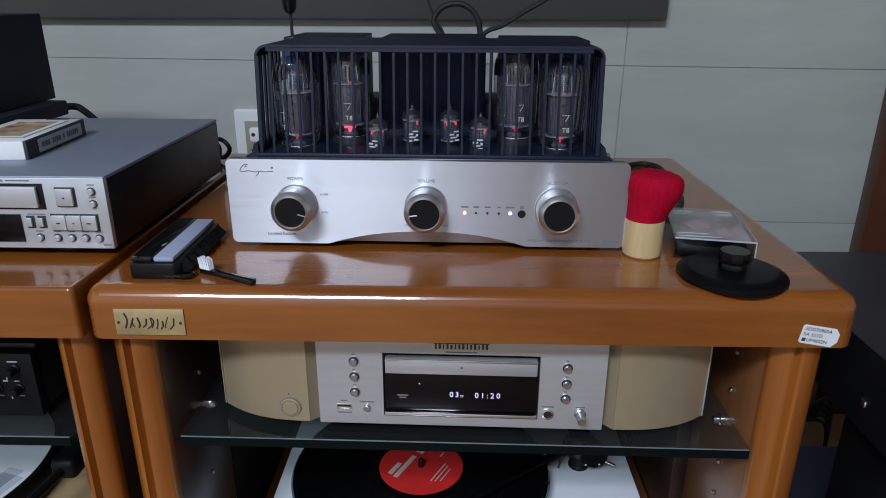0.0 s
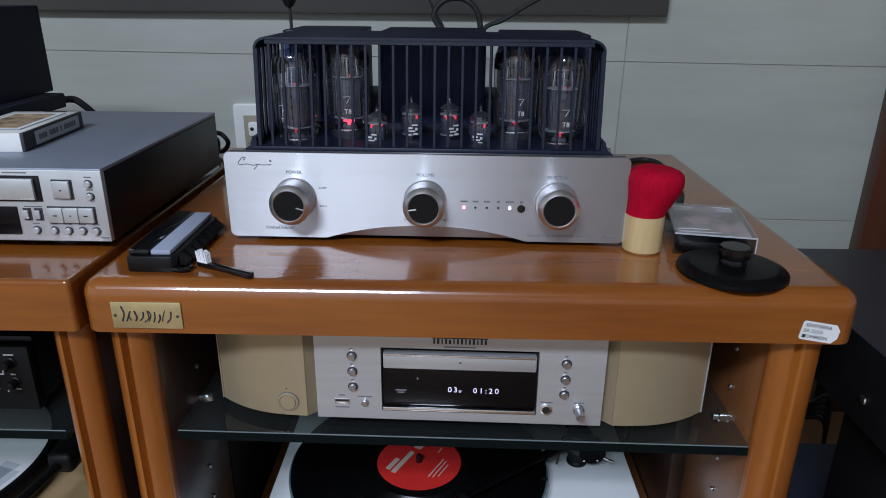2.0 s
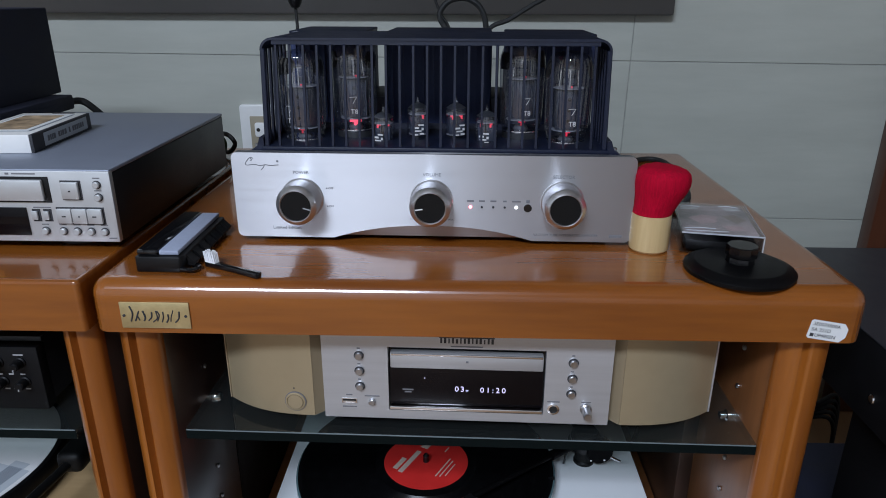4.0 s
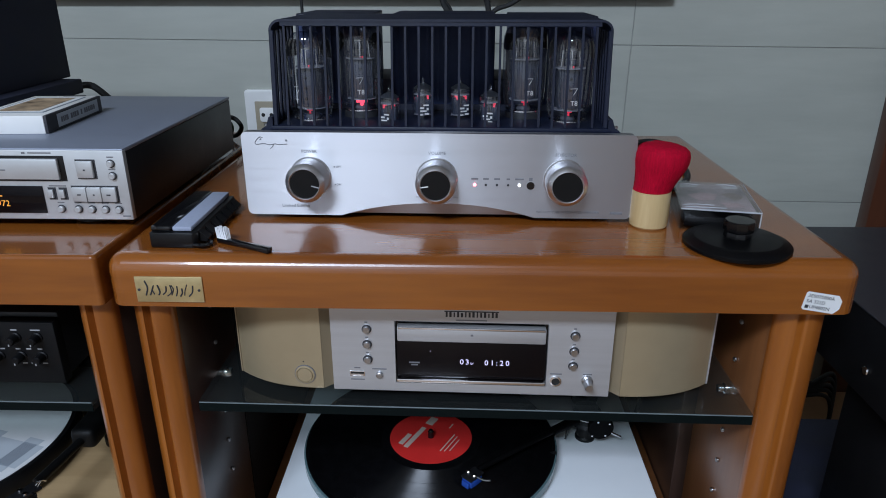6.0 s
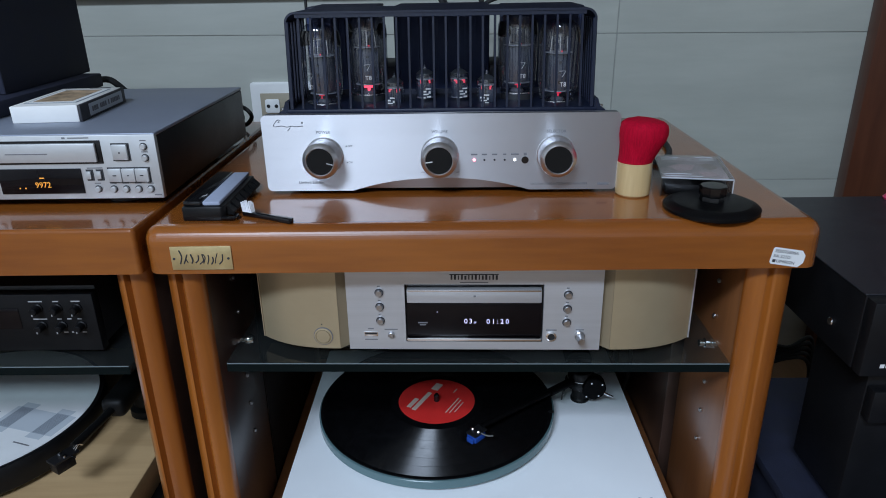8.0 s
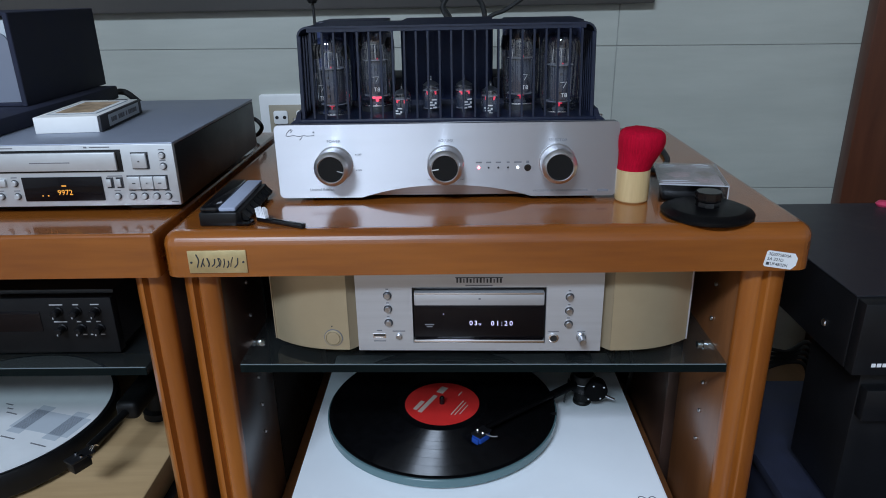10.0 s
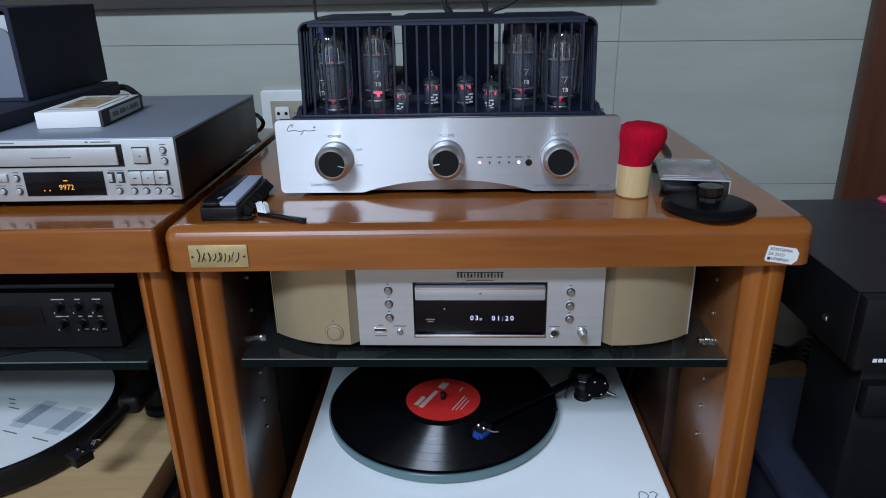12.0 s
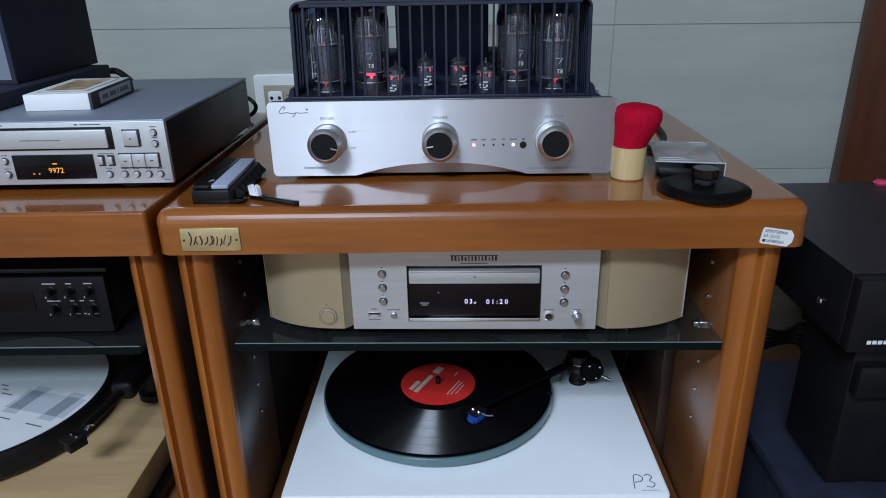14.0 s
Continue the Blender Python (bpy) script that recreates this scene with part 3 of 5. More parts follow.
for kx, ang, name in ((-0.1450, 105, "power"), (-0.0318, 262, "volume"), (0.0810, None, "selector")):
    k = part("knob", lathe([(0, 0.0), (0.0185, 0.0), (0.0185, 0.002), (0.0176, 0.003), (0.0176, 0.0215), (0.0170, 0.0232), (0.0136, 0.0262), (0.0130, 0.0256), (0.0128, 0.0240), (0, 0.0240)], (kx, AY, KZ), "y", 56), "knob_metal", amp, "turned metal knob with dark face")
    part("knob_face", disc(0.0127, 0, 0.0006, (kx, AY - 0.0241, KZ), "y", 48), "knob_black", k)
    if ang is not None:
        mk = box(-0.0005, 0.0005, AY - 0.0250, AY - 0.0245, 0.0062, 0.0128)
        part("pointer", mk, "print_white" if name == "volume" else "print_dim", k, m=Matrix.Translation((kx, 0, KZ)) @ pose(0, 0, 0, 0, ang, 0))
for txt, h, px, pz in (("POWER", 0.0028, -0.1450, 0.5885), ("VOLUME", 0.0028, -0.0315, 0.5880), ("SELECTOR", 0.0028, 0.0812, 0.5875), ("OFF", 0.0019, -0.1195, 0.5748), ("ON", 0.0019, -0.1200, 0.5585), ("MIN", 0.0015, -0.0485, 0.5478), ("MAX", 0.0015, -0.0150, 0.5478), ("Limited Edition", 0.0029, -0.1605, 0.5382)):
    part("lettering", words(txt, h, (px, AY - 0.0001, pz), 0.0002), "ink_faint", amp)
part("lettering", words("VACUUM TUBE INTEGRATED AMPLIFIER", 0.0022, (0.0575, AY - 0.0001, 0.5352), 0.0002, "LEFT"), "ink_faint", amp)
prints("lettering", [(0.1290, 0.5350, 0.011, 0.0021), (-0.1232, 0.5748, 0.0012, 0.0012), (-0.1232, 0.5585, 0.0012, 0.0012)], AY, "ink_faint", amp, 0.0003)
sig = tube([(-0.1855, AY - 0.0001, 0.6005), (-0.1885, AY - 0.0001, 0.6010), (-0.1925, AY - 0.0001, 0.5965), (-0.1915, AY - 0.0001, 0.5945), (-0.1850, AY - 0.0001, 0.5952), (-0.1800, AY - 0.0001, 0.5942), (-0.1750, AY - 0.0001, 0.5950), (-0.1715, AY - 0.0001, 0.5945), (-0.1640, AY - 0.0001, 0.5950)], 0.00033, 6, 5)
tube([(-0.1762, AY - 0.0001, 0.5952), (-0.1770, AY - 0.0001, 0.5930), (-0.1795, AY - 0.0001, 0.5905)], 0.00033, 6, 4, bm=sig)
tube([(-0.1885, AY - 0.0001, 0.6010), (-0.1868, AY - 0.0001, 0.5992), (-0.1885, AY - 0.0001, 0.5985)], 0.0003, 6, 4, bm=sig)
box(-0.1655, -0.1638, AY - 0.0004, AY, 0.5975, 0.5990, bm=sig)
part("signature_mark", sig, "ink_faint", amp, "thin dark scripted strokes")
for i in range(5):
    lx = 0.0020 + 0.0099 * i
    part("indicator", disc(0.0014 if i in (0, 4) else 0.0010, 0, 0.0008, (lx, AY, 0.5600), "y", 14), ("led_red", "ink", "ink", "ink", "led_white")[i], amp, ("glowing pinkish red light", "", "", "", "glowing white light")[i])
    prints("lettering", [(lx, 0.5654, (0.0062, 0.005, 0.0052, 0.003, 0.0075)[i], 0.0014)], AY, "ink_faint", amp)
part("remote_eye", disc(0.0035, 0, 0.0006, (0.0516, AY, 0.5596), "y", 28), "black_gloss", amp)
prints("lettering", [(0.0516, 0.5655, 0.003, 0.0026)], AY, "ink_faint", amp)

# cage of flat upright bars with a solid lid
CX0, CX1, CY0, CY1, CZ0, CZ1 = -0.1785, 0.1175, 0.098, 0.184, 0.6045, 0.6985
# its front leans back a little, and a flange flares out round its foot
LEAN = Matrix(((1, 0, 0, 0), (0, 1, 0.11, -0.11 * CZ0), (0, 0, 1, 0), (0, 0, 0, 1)))
cage = part("cage", box(CX0 - 0.0025, CX1 + 0.0025, CY0 - 0.003, CY1 + 0.004, CZ0, CZ0 + 0.0045, 0.0015), "navy", amp, "dark blue sheet-metal tube cage")
for s_ in (-1, 1):
    ex = CX0 - 0.002 if s_ < 0 else CX1 + 0.002
    part("flange", prism([(ex - s_ * 0.002, CZ0), (ex + s_ * 0.009, CZ0), (ex + s_ * 0.009, CZ0 + 0.0012), (ex + s_ * 0.004, CZ0 + 0.0045), (ex + s_ * 0.0015, CZ0 + 0.012), (ex - s_ * 0.002, CZ0 + 0.012)], CY0 - 0.002, CY1 + 0.003, "y"), "navy", cage)
    for fy in (CY0 + 0.004, CY1 - 0.006):
        part("screw", lathe([(0, 0), (0.0022, 0), (0.0022, 0.0012), (0.0014, 0.0020), (0, 0.0021)], (ex + s_ * 0.0055, fy, CZ0 + 0.0036), "z", 14), "button_metal", cage)
lid = prism([(CX0, CZ1 - 0.010)] + [(CX0 + 0.010 - 0.010 * math.cos(radians(a)), CZ1 - 0.010 + 0.010 * math.sin(radians(a))) for a in range(15, 91, 15)] + [(CX1 - 0.010 + 0.010 * math.sin(radians(a)), CZ1 - 0.010 + 0.010 * math.cos(radians(a))) for a in range(0, 76, 15)] + [(CX1, CZ1 - 0.010), (CX1 - 0.002, CZ1 - 0.010)] + [(CX1 - 0.010 + 0.008 * math.cos(radians(a)), CZ1 - 0.010 + 0.008 * math.sin(radians(a))) for a in range(15, 91, 15)] + [(CX0 + 0.010 - 0.008 * math.sin(radians(a)), CZ1 - 0.010 + 0.008 * math.cos(radians(a))) for a in range(0, 76, 15)] + [(CX0 + 0.002, CZ1 - 0.010)], CY0, CY1 + 0.0285, "y")
part("lid", lid, "navy", cage, m=LEAN, smooth=40)
BARS = 25
for i in range(BARS + 1):
    bx = CX0 + 0.002 if i == 0 else CX1 - 0.002 if i == BARS else -0.1534 + 0.01169 * (i - 2)
    if i in (0, BARS):
        part("bar", box(bx - 0.002, bx + 0.002, CY0, CY0 + 0.004, CZ0 + 0.003, CZ1 - 0.009, 0.0006, 1), "navy", cage, m=LEAN)
        continue
    prof = [(CY0, CZ0 + 0.003), (CY0 + 0.0022, CZ0 + 0.003), (CY0 + 0.0022, CZ1 - 0.006), (CY0 + 0.007, CZ1 - 0.0018), (CY0 + 0.004, CZ1 - 0.0012), (CY0, CZ1 - 0.006)]
    part("bar", prism(prof, bx - 0.0010, bx + 0.0010, "x"), "navy", cage, m=LEAN)
for bx in (CX0 + 0.001, CX1 - 0.001):
    for i in range(1, 7):
        by = CY0 + 0.002 + 0.0122 * i
        part("side_bar", box(bx - 0.001, bx + 0.001, by - 0.0024, by + 0.0024, CZ0 + 0.003, CZ1 - 0.009), "navy", cage, m=LEAN)
part("cage_back", box(CX0, CX1, CY1 - 0.002, CY1, CZ0 + 0.003, CZ0 + 0.010), "navy", cage, m=LEAN)
part("top_rail", box(CX0 + 0.010, CX1 - 0.010, CY0 + 0.0008, CY0 + 0.004, CZ1 - 0.0055, CZ1 - 0.0015), "navy", cage, m=LEAN)

GAPS = (-0.1072, -0.0862, 0.0207, 0.0362)
# three transformer covers behind the cage, ribbed on the front
for tx0, tx1, tz in ((-0.184, GAPS[0], 0.6975), (GAPS[1], GAPS[2], 0.6970), (GAPS[3], 0.124, 0.6955)):
    c = part("transformer_cover", prism(rounded(tx0, tx1, 0.226, 0.325, 0.005), 0.6050, tz, "z", bevel=0.0015), "navy_cover", amp, "dark blue transformer cover")
    # Plain navy cap: the directly lit top keeps the unlifted colour.
    part("cap", prism(rounded(tx0 - 0.0004, tx1 + 0.0004, 0.2256, 0.3254, 0.0052), tz - 0.0030, tz + 0.0006, "z", bevel=0.0010), "navy", c)
    m_ = (tx1 - tx0 - 0.012) / 9
    for i in range(10):
        rx = tx0 + 0.006 + m_ * i
        part("rib", box(rx - 0.0012, rx + 0.0012, 0.2235, 0.2265, 0.612, tz - 0.012), "navy_cover", c)
for gx_, gw in (((GAPS[0] + GAPS[1]) / 2, 0.0102), ((GAPS[2] + GAPS[3]) / 2, 0.0075)):
    part("spacer", box(gx_ - gw, gx_ + gw, 0.230, 0.320, 0.6050, 0.6330, 0.0008), "navy", amp)
part("terminal_rod", tube([(0.0270, 0.240, 0.633), (0.0270, 0.240, 0.690)], 0.0011, 8, 1), "black", amp)
part("label_plate", box(-0.09, 0.03, 0.386, 0.3875, 0.55, 0.58), "satin", amp)


def shell(r0, r1, z0, z1, a0, a1, n=10):
    """A thin curved patch on a turned wall, between two angles in degrees."""
    b = bmesh.new()
    rows = []
    for k in range(6):
        u = k / 5
        r, z = r0 + (r1 - r0) * u ** 2.2, z0 + (z1 - z0) * u
        inset = 0.5 * (1 - math.sin(math.pi * u)) * 0.35
        lo, hi = a0 + (a1 - a0) * inset, a1 - (a1 - a0) * inset
        rows.append([b.verts.new((r * math.cos(radians(lo + (hi - lo) * i / n)), r * math.sin(radians(lo + (hi - lo) * i / n)), z)) for i in range(n + 1)])
    for p, q in zip(rows, rows[1:]):
        for i in range(n):
            b.faces.new((p[i], p[i + 1], q[i + 1], q[i]))
    bmesh.ops.recalc_face_normals(b, faces=b.faces)
    bmesh.ops.solidify(b, geom=list(b.faces), thickness=0.0002)
    return b


def power_tube(m, glow="glow_red", big=0.0, patches=(0, 180)):
    t = thing("power_tube", (0, 0, 0), "large clear glass power tube with glowing red heater", "valve", "power tubes")
    part("base", lathe([(0, 0), (0.0165, 0), (0.0172, 0.001), (0.0172, 0.0095), (0.0160, 0.0110), (0, 0.0110)], (0, 0, 0), "z", 32), "tube_base_metal", t, "dull metal base sleeve")
    part("base_ring", lathe([(0.0160, 0.0100), (0.0174, 0.0100), (0.0176, 0.0106), (0.0174, 0.0116), (0.0160, 0.0116)], (0, 0, 0), "z", 32), "chrome", t, "bright rolled rim")
    part("glass", lathe([(0.0155, 0.0117), (0.0180, 0.0150), (0.0196, 0.0220), (0.0202, 0.0350), (0.0203, 0.0600), (0.0206, 0.0700), (0.0202, 0.0770), (0.0178, 0.0835), (0.0120, 0.0875), (0.0050, 0.0889), (0.0, 0.0891)], (0, 0, 0), "z", 44), "tube_glass", t)
    for a in patches:
        part("getter", shell(0.0202, 0.0186, 0.0660, 0.0805, a - 36, a + 36), "getter_dark", t, "dark mirrored getter patch")
    an = part("anode", prism([(-0.0105, -0.0035), (-0.0105, 0.0035), (-0.0055, 0.0075), (0.0055, 0.0075), (0.0105, 0.0035), (0.0105, -0.0035), (0.0055, -0.0075), (-0.0055, -0.0075)], 0.0215, 0.0560, "z", bevel=0.0006), "plate_grey", t, "grey metal anode")
    for sx in (-1, 1):
        part("fin", box(sx * 0.0105 - 0.0004, sx * 0.0105 + 0.0004, -0.0070, 0.0070, 0.0225, 0.0550), "plate_grey", an)
    for k in range(3):
        part("hole", disc(0.0016, 0, 0.0004, (0.0, -0.0074, 0.0290 + 0.0095 * k), "y", 12), "plug_hole", an)
    for z in (0.0203, 0.0572):
        part("mica_disc", lathe([(0, 0), (0.0135, 0), (0.0138, 0.0003), (0.0135, 0.0006), (0, 0.0006)], (0, 0, z), "z", 28), "mica", t)
    for rx, ry in ((-0.0085, 0.0), (0.0085, 0.0), (0.0, -0.0050), (0.0, 0.0050)):
        part("rod", tube([(rx, ry, 0.0578), (rx * 0.9, ry * 0.9, 0.0725)], 0.0006, 8, 1), "chrome", t)
    part("cap_plate", box(-0.0050, 0.0050, -0.0022, 0.0022, 0.0600, 0.0650, 0.0006), "plate_grey", t)
    part("getter_ring", lathe([(0.0042, 0.0728), (0.0052, 0.0728), (0.0052, 0.0738), (0.0042, 0.0738)], (0, 0, 0), "z", 24), "button_metal", t)
    part("stem", lathe([(0, 0.0117), (0.0070, 0.0117), (0.0050, 0.0150), (0, 0.0150)], (0, 0, 0), "z", 20), "mica_dark", t)
    part("heater", tube([(0, -0.004, 0.0150 - big), (0, -0.004, 0.0199)], 0.0009 + 0.4 * big, 10, 1), glow, t, "glowing red heater")
    part("heater", tube([(-0.0030 - big, -0.004, 0.0182), (0.0030 + big, -0.004, 0.0184)], 0.0007 + 0.4 * big, 10, 1), glow, t, "glowing red heater")
    part("pin", disc(0.0006, 0, 0.0012, (0.002, -0.004, 0.0580), "z", 10), "glow_red", t)
    pr = words("T8", 0.0042, (0.001, -0.0205, 0.0285), 0.0001)
    tube([(-0.003, -0.0205, 0.0415), (0.0035, -0.0205, 0.0418), (0.0, -0.0205, 0.0360)], 0.0003, 5, 1, bm=pr)
    part("print", pr, "print_white", t, "white printed mark")
    t.matrix_basis = m
    return t


def small_tube(m):
    t = thing("small_tube", (0, 0, 0), "small clear preamplifier tube glowing faint red", "valve", "small tubes")
    part("socket", lathe([(0, 0), (0.0115, 0), (0.0115, 0.004), (0.010, 0.005), (0, 0.005)], (0, 0, 0), "z", 24), "base_brown", t)
    part("glass", lathe([(0.0090, 0.005), (0.0100, 0.008), (0.0102, 0.030), (0.0092, 0.0355), (0.0055, 0.0385), (0.0018, 0.0398), (0.0013, 0.0430), (0.0, 0.0462)], (0, 0, 0), "z", 28), "tube_glass", t)
    part("getter", lathe([(0.0088, 0.0352), (0.0053, 0.0380), (0.0016, 0.0394)], (0, 0, 0), "z", 28), "getter", t, "silvery mirrored top")
    for ax in (-0.0043, 0.0043):
        part("anode", box(ax - 0.0032, ax + 0.0032, -0.0028, 0.0028, 0.0115, 0.0270, 0.0008), "plate_grey", t)
        part("heater", box(ax - 0.0008, ax + 0.0008, -0.0036, 0.0016, 0.0252, 0.0284), "glow_small", t, "glowing red heater")
    for z in (0.0110, 0.0294):
        part("mica_disc", disc(0.0088, 0, 0.0005, (0, 0, z), "z", 20), "mica", t)
    prints("print", [(-0.0024, 0.0180, 0.0046, 0.0016), (0.0018, 0.0206, 0.0052, 0.0013), (-0.0008, 0.0152, 0.0060, 0.0013), (0.0024, 0.0126, 0.0040, 0.0015), (-0.0026, 0.0118, 0.0030, 0.0012), (0.0032, 0.0170, 0.0020, 0.0022)], -0.0098, "print_white", t, 0.0004)
    t.matrix_basis = m
    return t


# the amplifier stands a little askew on the rack; the outer tubes sit lower in their sockets
ASKEW = Matrix.Translation((AC + 0.0026, 0.24, 0)) @ pose(0, 0, 0, 0, 0, -1.0) @ Matrix.Translation((-AC, -0.24, 0))
amp.matrix_basis = ASKEW @ Matrix.Translation((AC, 0.24, TOP))
DECKZ = 0.6048
pt = power_tube(ASKEW @ pose(-0.1515, 0.137, DECKZ - 0.0065, 0, 0, -24), "glow_faint", 0.0, (14, 178))
power_tube(ASKEW @ pose(-0.1065, 0.152, DECKZ, 0, 0, 4), "glow_bright", 0.0022, (-20, 195))
power_tube(ASKEW @ pose(0.0470, 0.152, DECKZ, 0, 0, 8), "glow_red", 0.0, (10, 200))
power_tube(ASKEW @ pose(0.0870, 0.137, DECKZ - 0.0065, 0, 0, 4), "glow_red", 0.0, (-8, 170))
st = small_tube(ASKEW @ pose(-0.0780, 0.131, DECKZ - 0.0105, 0, 0, -20))
for tx, ty, tz, rot in ((-0.0478, 0.145, -0.0040, 10), (-0.0128, 0.145, -0.0040, 25), (0.0150, 0.131, -0.0085, -12)):
    copy_thing(st, ASKEW @ pose(tx, ty, DECKZ + tz, 0, 0, rot))


# ---- the disc player on the glass shelf ----
PY, PZ0, PZ1 = 0.024, 0.3825, 0.470
SHELF = 0.3735
cd = thing("disc_player", (0, 0.19, SHELF), "silver and champagne disc player lit by a violet-white display", "disc player")
part("body", box(-0.2125, 0.2125, 0.0672, 0.355, PZ0 + 0.001, PZ1 - 0.001, 0.002), "black_metal", cd)
for fx in (-0.16, 0.16):
    for fy in (0.10, 0.31):
        part("foot", lathe([(0, 0), (0.020, 0), (0.022, 0.003), (0.022, 0.0099), (0, 0.0099)], (fx, fy, SHELF), "z", 24), "rubber", cd)
WX = 0.0672
# front panel with a real opening for the drawer and display
fp = bmesh.new()
for x0, x1, z0, z1 in ((-0.1240, -WX, PZ0, PZ1), (WX, 0.1232, PZ0, PZ1), (-WX, WX, 0.4535, PZ1), (-WX, WX, PZ0, 0.3912)):
    box(x0, x1, PY, PY + 0.012, z0, z1, bm=fp)
bmesh.ops.remove_doubles(fp, verts=fp.verts, dist=0.00005)
part("front_panel", fp, "satin", cd, "satin silver front panel")
part("backing", box(-0.124, 0.123, PY + 0.0122, 0.066, PZ0, PZ1), "black", cd)
rec = part("window_frame", box(-WX, WX, PY + 0.008, PY + 0.0118, 0.3912, 0.4535), "black_gloss", cd)
tray = part("disc_drawer", box(-WX + 0.002, WX - 0.002, PY - 0.0005, PY + 0.0078, 0.4335, 0.4480, 0.0012), "satin", cd, "silver disc drawer with bright edge")
part("highlight_edge", box(-WX + 0.003, WX - 0.003, PY - 0.0014, PY - 0.0004, 0.4462, 0.4480, 0.0003), "chrome", tray)
prints("disc_mark", [(0.0006, 0.4412, 0.0022, 0.0018)], PY - 0.0005, "ink_soft", tray)
disp = part("display", box(-WX + 0.001, WX - 0.001, PY + 0.002, PY + 0.0079, 0.3962, 0.4331, 0.0005), "smoke", cd, "black display window with glowing digits")
part("lip", box(-WX + 0.0005, WX - 0.0005, PY - 0.0012, PY + 0.0078, 0.3915, 0.3955, 0.0012), "chrome", cd)
part("digits", words("03", 0.0052, (-0.0056, PY + 0.0018, 0.4128), 0.0001, space=1.3), "digits", disp, "glowing violet-white digits")
part("digits", words("tr", 0.0028, (0.0010, PY + 0.0018, 0.4118), 0.0001), "digits", disp)
part("digits", words("01:20", 0.0052, (0.0232, PY + 0.0018, 0.4125), 0.0001, space=1.4), "digits", disp, "glowing violet-white digits")
part("indicator", disc(0.0005, 0, 0.0004, (-0.0359, PY + 0.002, 0.4231), "y", 12), "digits", disp)
prints("lettering", [(-0.0504, 0.4113, 0.0095, 0.0014), (-0.0504, 0.4090, 0.006, 0.0013)], PY + 0.002, "ink_soft", disp)
for bx, zs in ((-0.0918, (0.4450, 0.4300, 0.4147)), (0.0900, (0.4432, 0.4280, 0.4132))):
    for z in zs:
        k = part("button", lathe([(0, 0), (0.0044, 0), (0.0044, 0.0008), (0.0034, 0.0010), (0.0034, 0.0032), (0.0028, 0.0038), (0, 0.0036)], (bx, PY, z), "y", 24), "button_metal", cd, "small round metal button")
        part("ring", lathe([(0.0036, 0.0006), (0.0043, 0.0006), (0.0043, 0.0011), (0.0036, 0.0011)], (bx, PY, z), "y", 24), "ink", k)
        prints("lettering", [(bx - 0.0003, z + 0.0066, 0.0026, 0.0011)], PY, "ink_soft", cd)
pk = part("usb_port", box(-0.1086, -0.0950, PY - 0.0006, PY, 0.3970, 0.4022, 0.0003), "chrome", cd)
part("slot", box(-0.1078, -0.0958, PY - 0.0009, PY - 0.0006, 0.3996, 0.4015), "plug_hole", pk)
part("button", lathe([(0, 0), (0.0032, 0), (0.0030, 0.0026), (0.0024, 0.003), (0, 0.0028)], (-0.0818, PY, 0.3990), "y", 20), "button_metal", cd)
jk = part("headphone_jack", lathe([(0, 0), (0.0052, 0), (0.0052, 0.0014), (0.0036, 0.0018), (0.0034, 0.0006), (0, 0.0006)], (0.0755, PY, 0.3975), "y", 28), "chrome", cd)
part("hole", disc(0.0033, 0, 0.0004, (0.0755, PY - 0.0006, 0.3975), "y", 20), "plug_hole", jk)
part("level_knob", lathe([(0, 0), (0.0050, 0), (0.0050, 0.002), (0.0038, 0.003), (0.0036, 0.0130), (0.0030, 0.0140), (0, 0.0138)], (0.1033, PY, 0.3985), "y", 28), "button_metal", cd)
prints("lettering", [(-0.1018, 0.4055, 0.0055, 0.0011), (-0.0818, 0.4048, 0.013, 0.0011), (-0.1018, 0.3935, 0.0125, 0.0011), (0.0755, 0.4045, 0.0105, 0.0011), (0.1033, 0.4048, 0.008, 0.0011), (0.0, 0.4556, 0.0270, 0.0010)], PY, "ink_soft", cd)
lg = bmesh.new()
for i in range(14):
    lx = -0.0232 + 0.0464 * (i + 0.5) / 14
    hgt = (0.0052, 0.0050, 0.0044, 0.0052, 0.0040, 0.0052, 0.0046)[i % 7]
    join(lg, bars([(lx, 0.4612 - (0.0052 - hgt) / 2, (0.0017, 0.0020, 0.0012)[i % 3], hgt)], PY))
join(lg, bars([(0, 0.4640, 0.0470, 0.0009)], PY))
part("maker_mark", lg, "ink", cd, "row of plain dark bars")
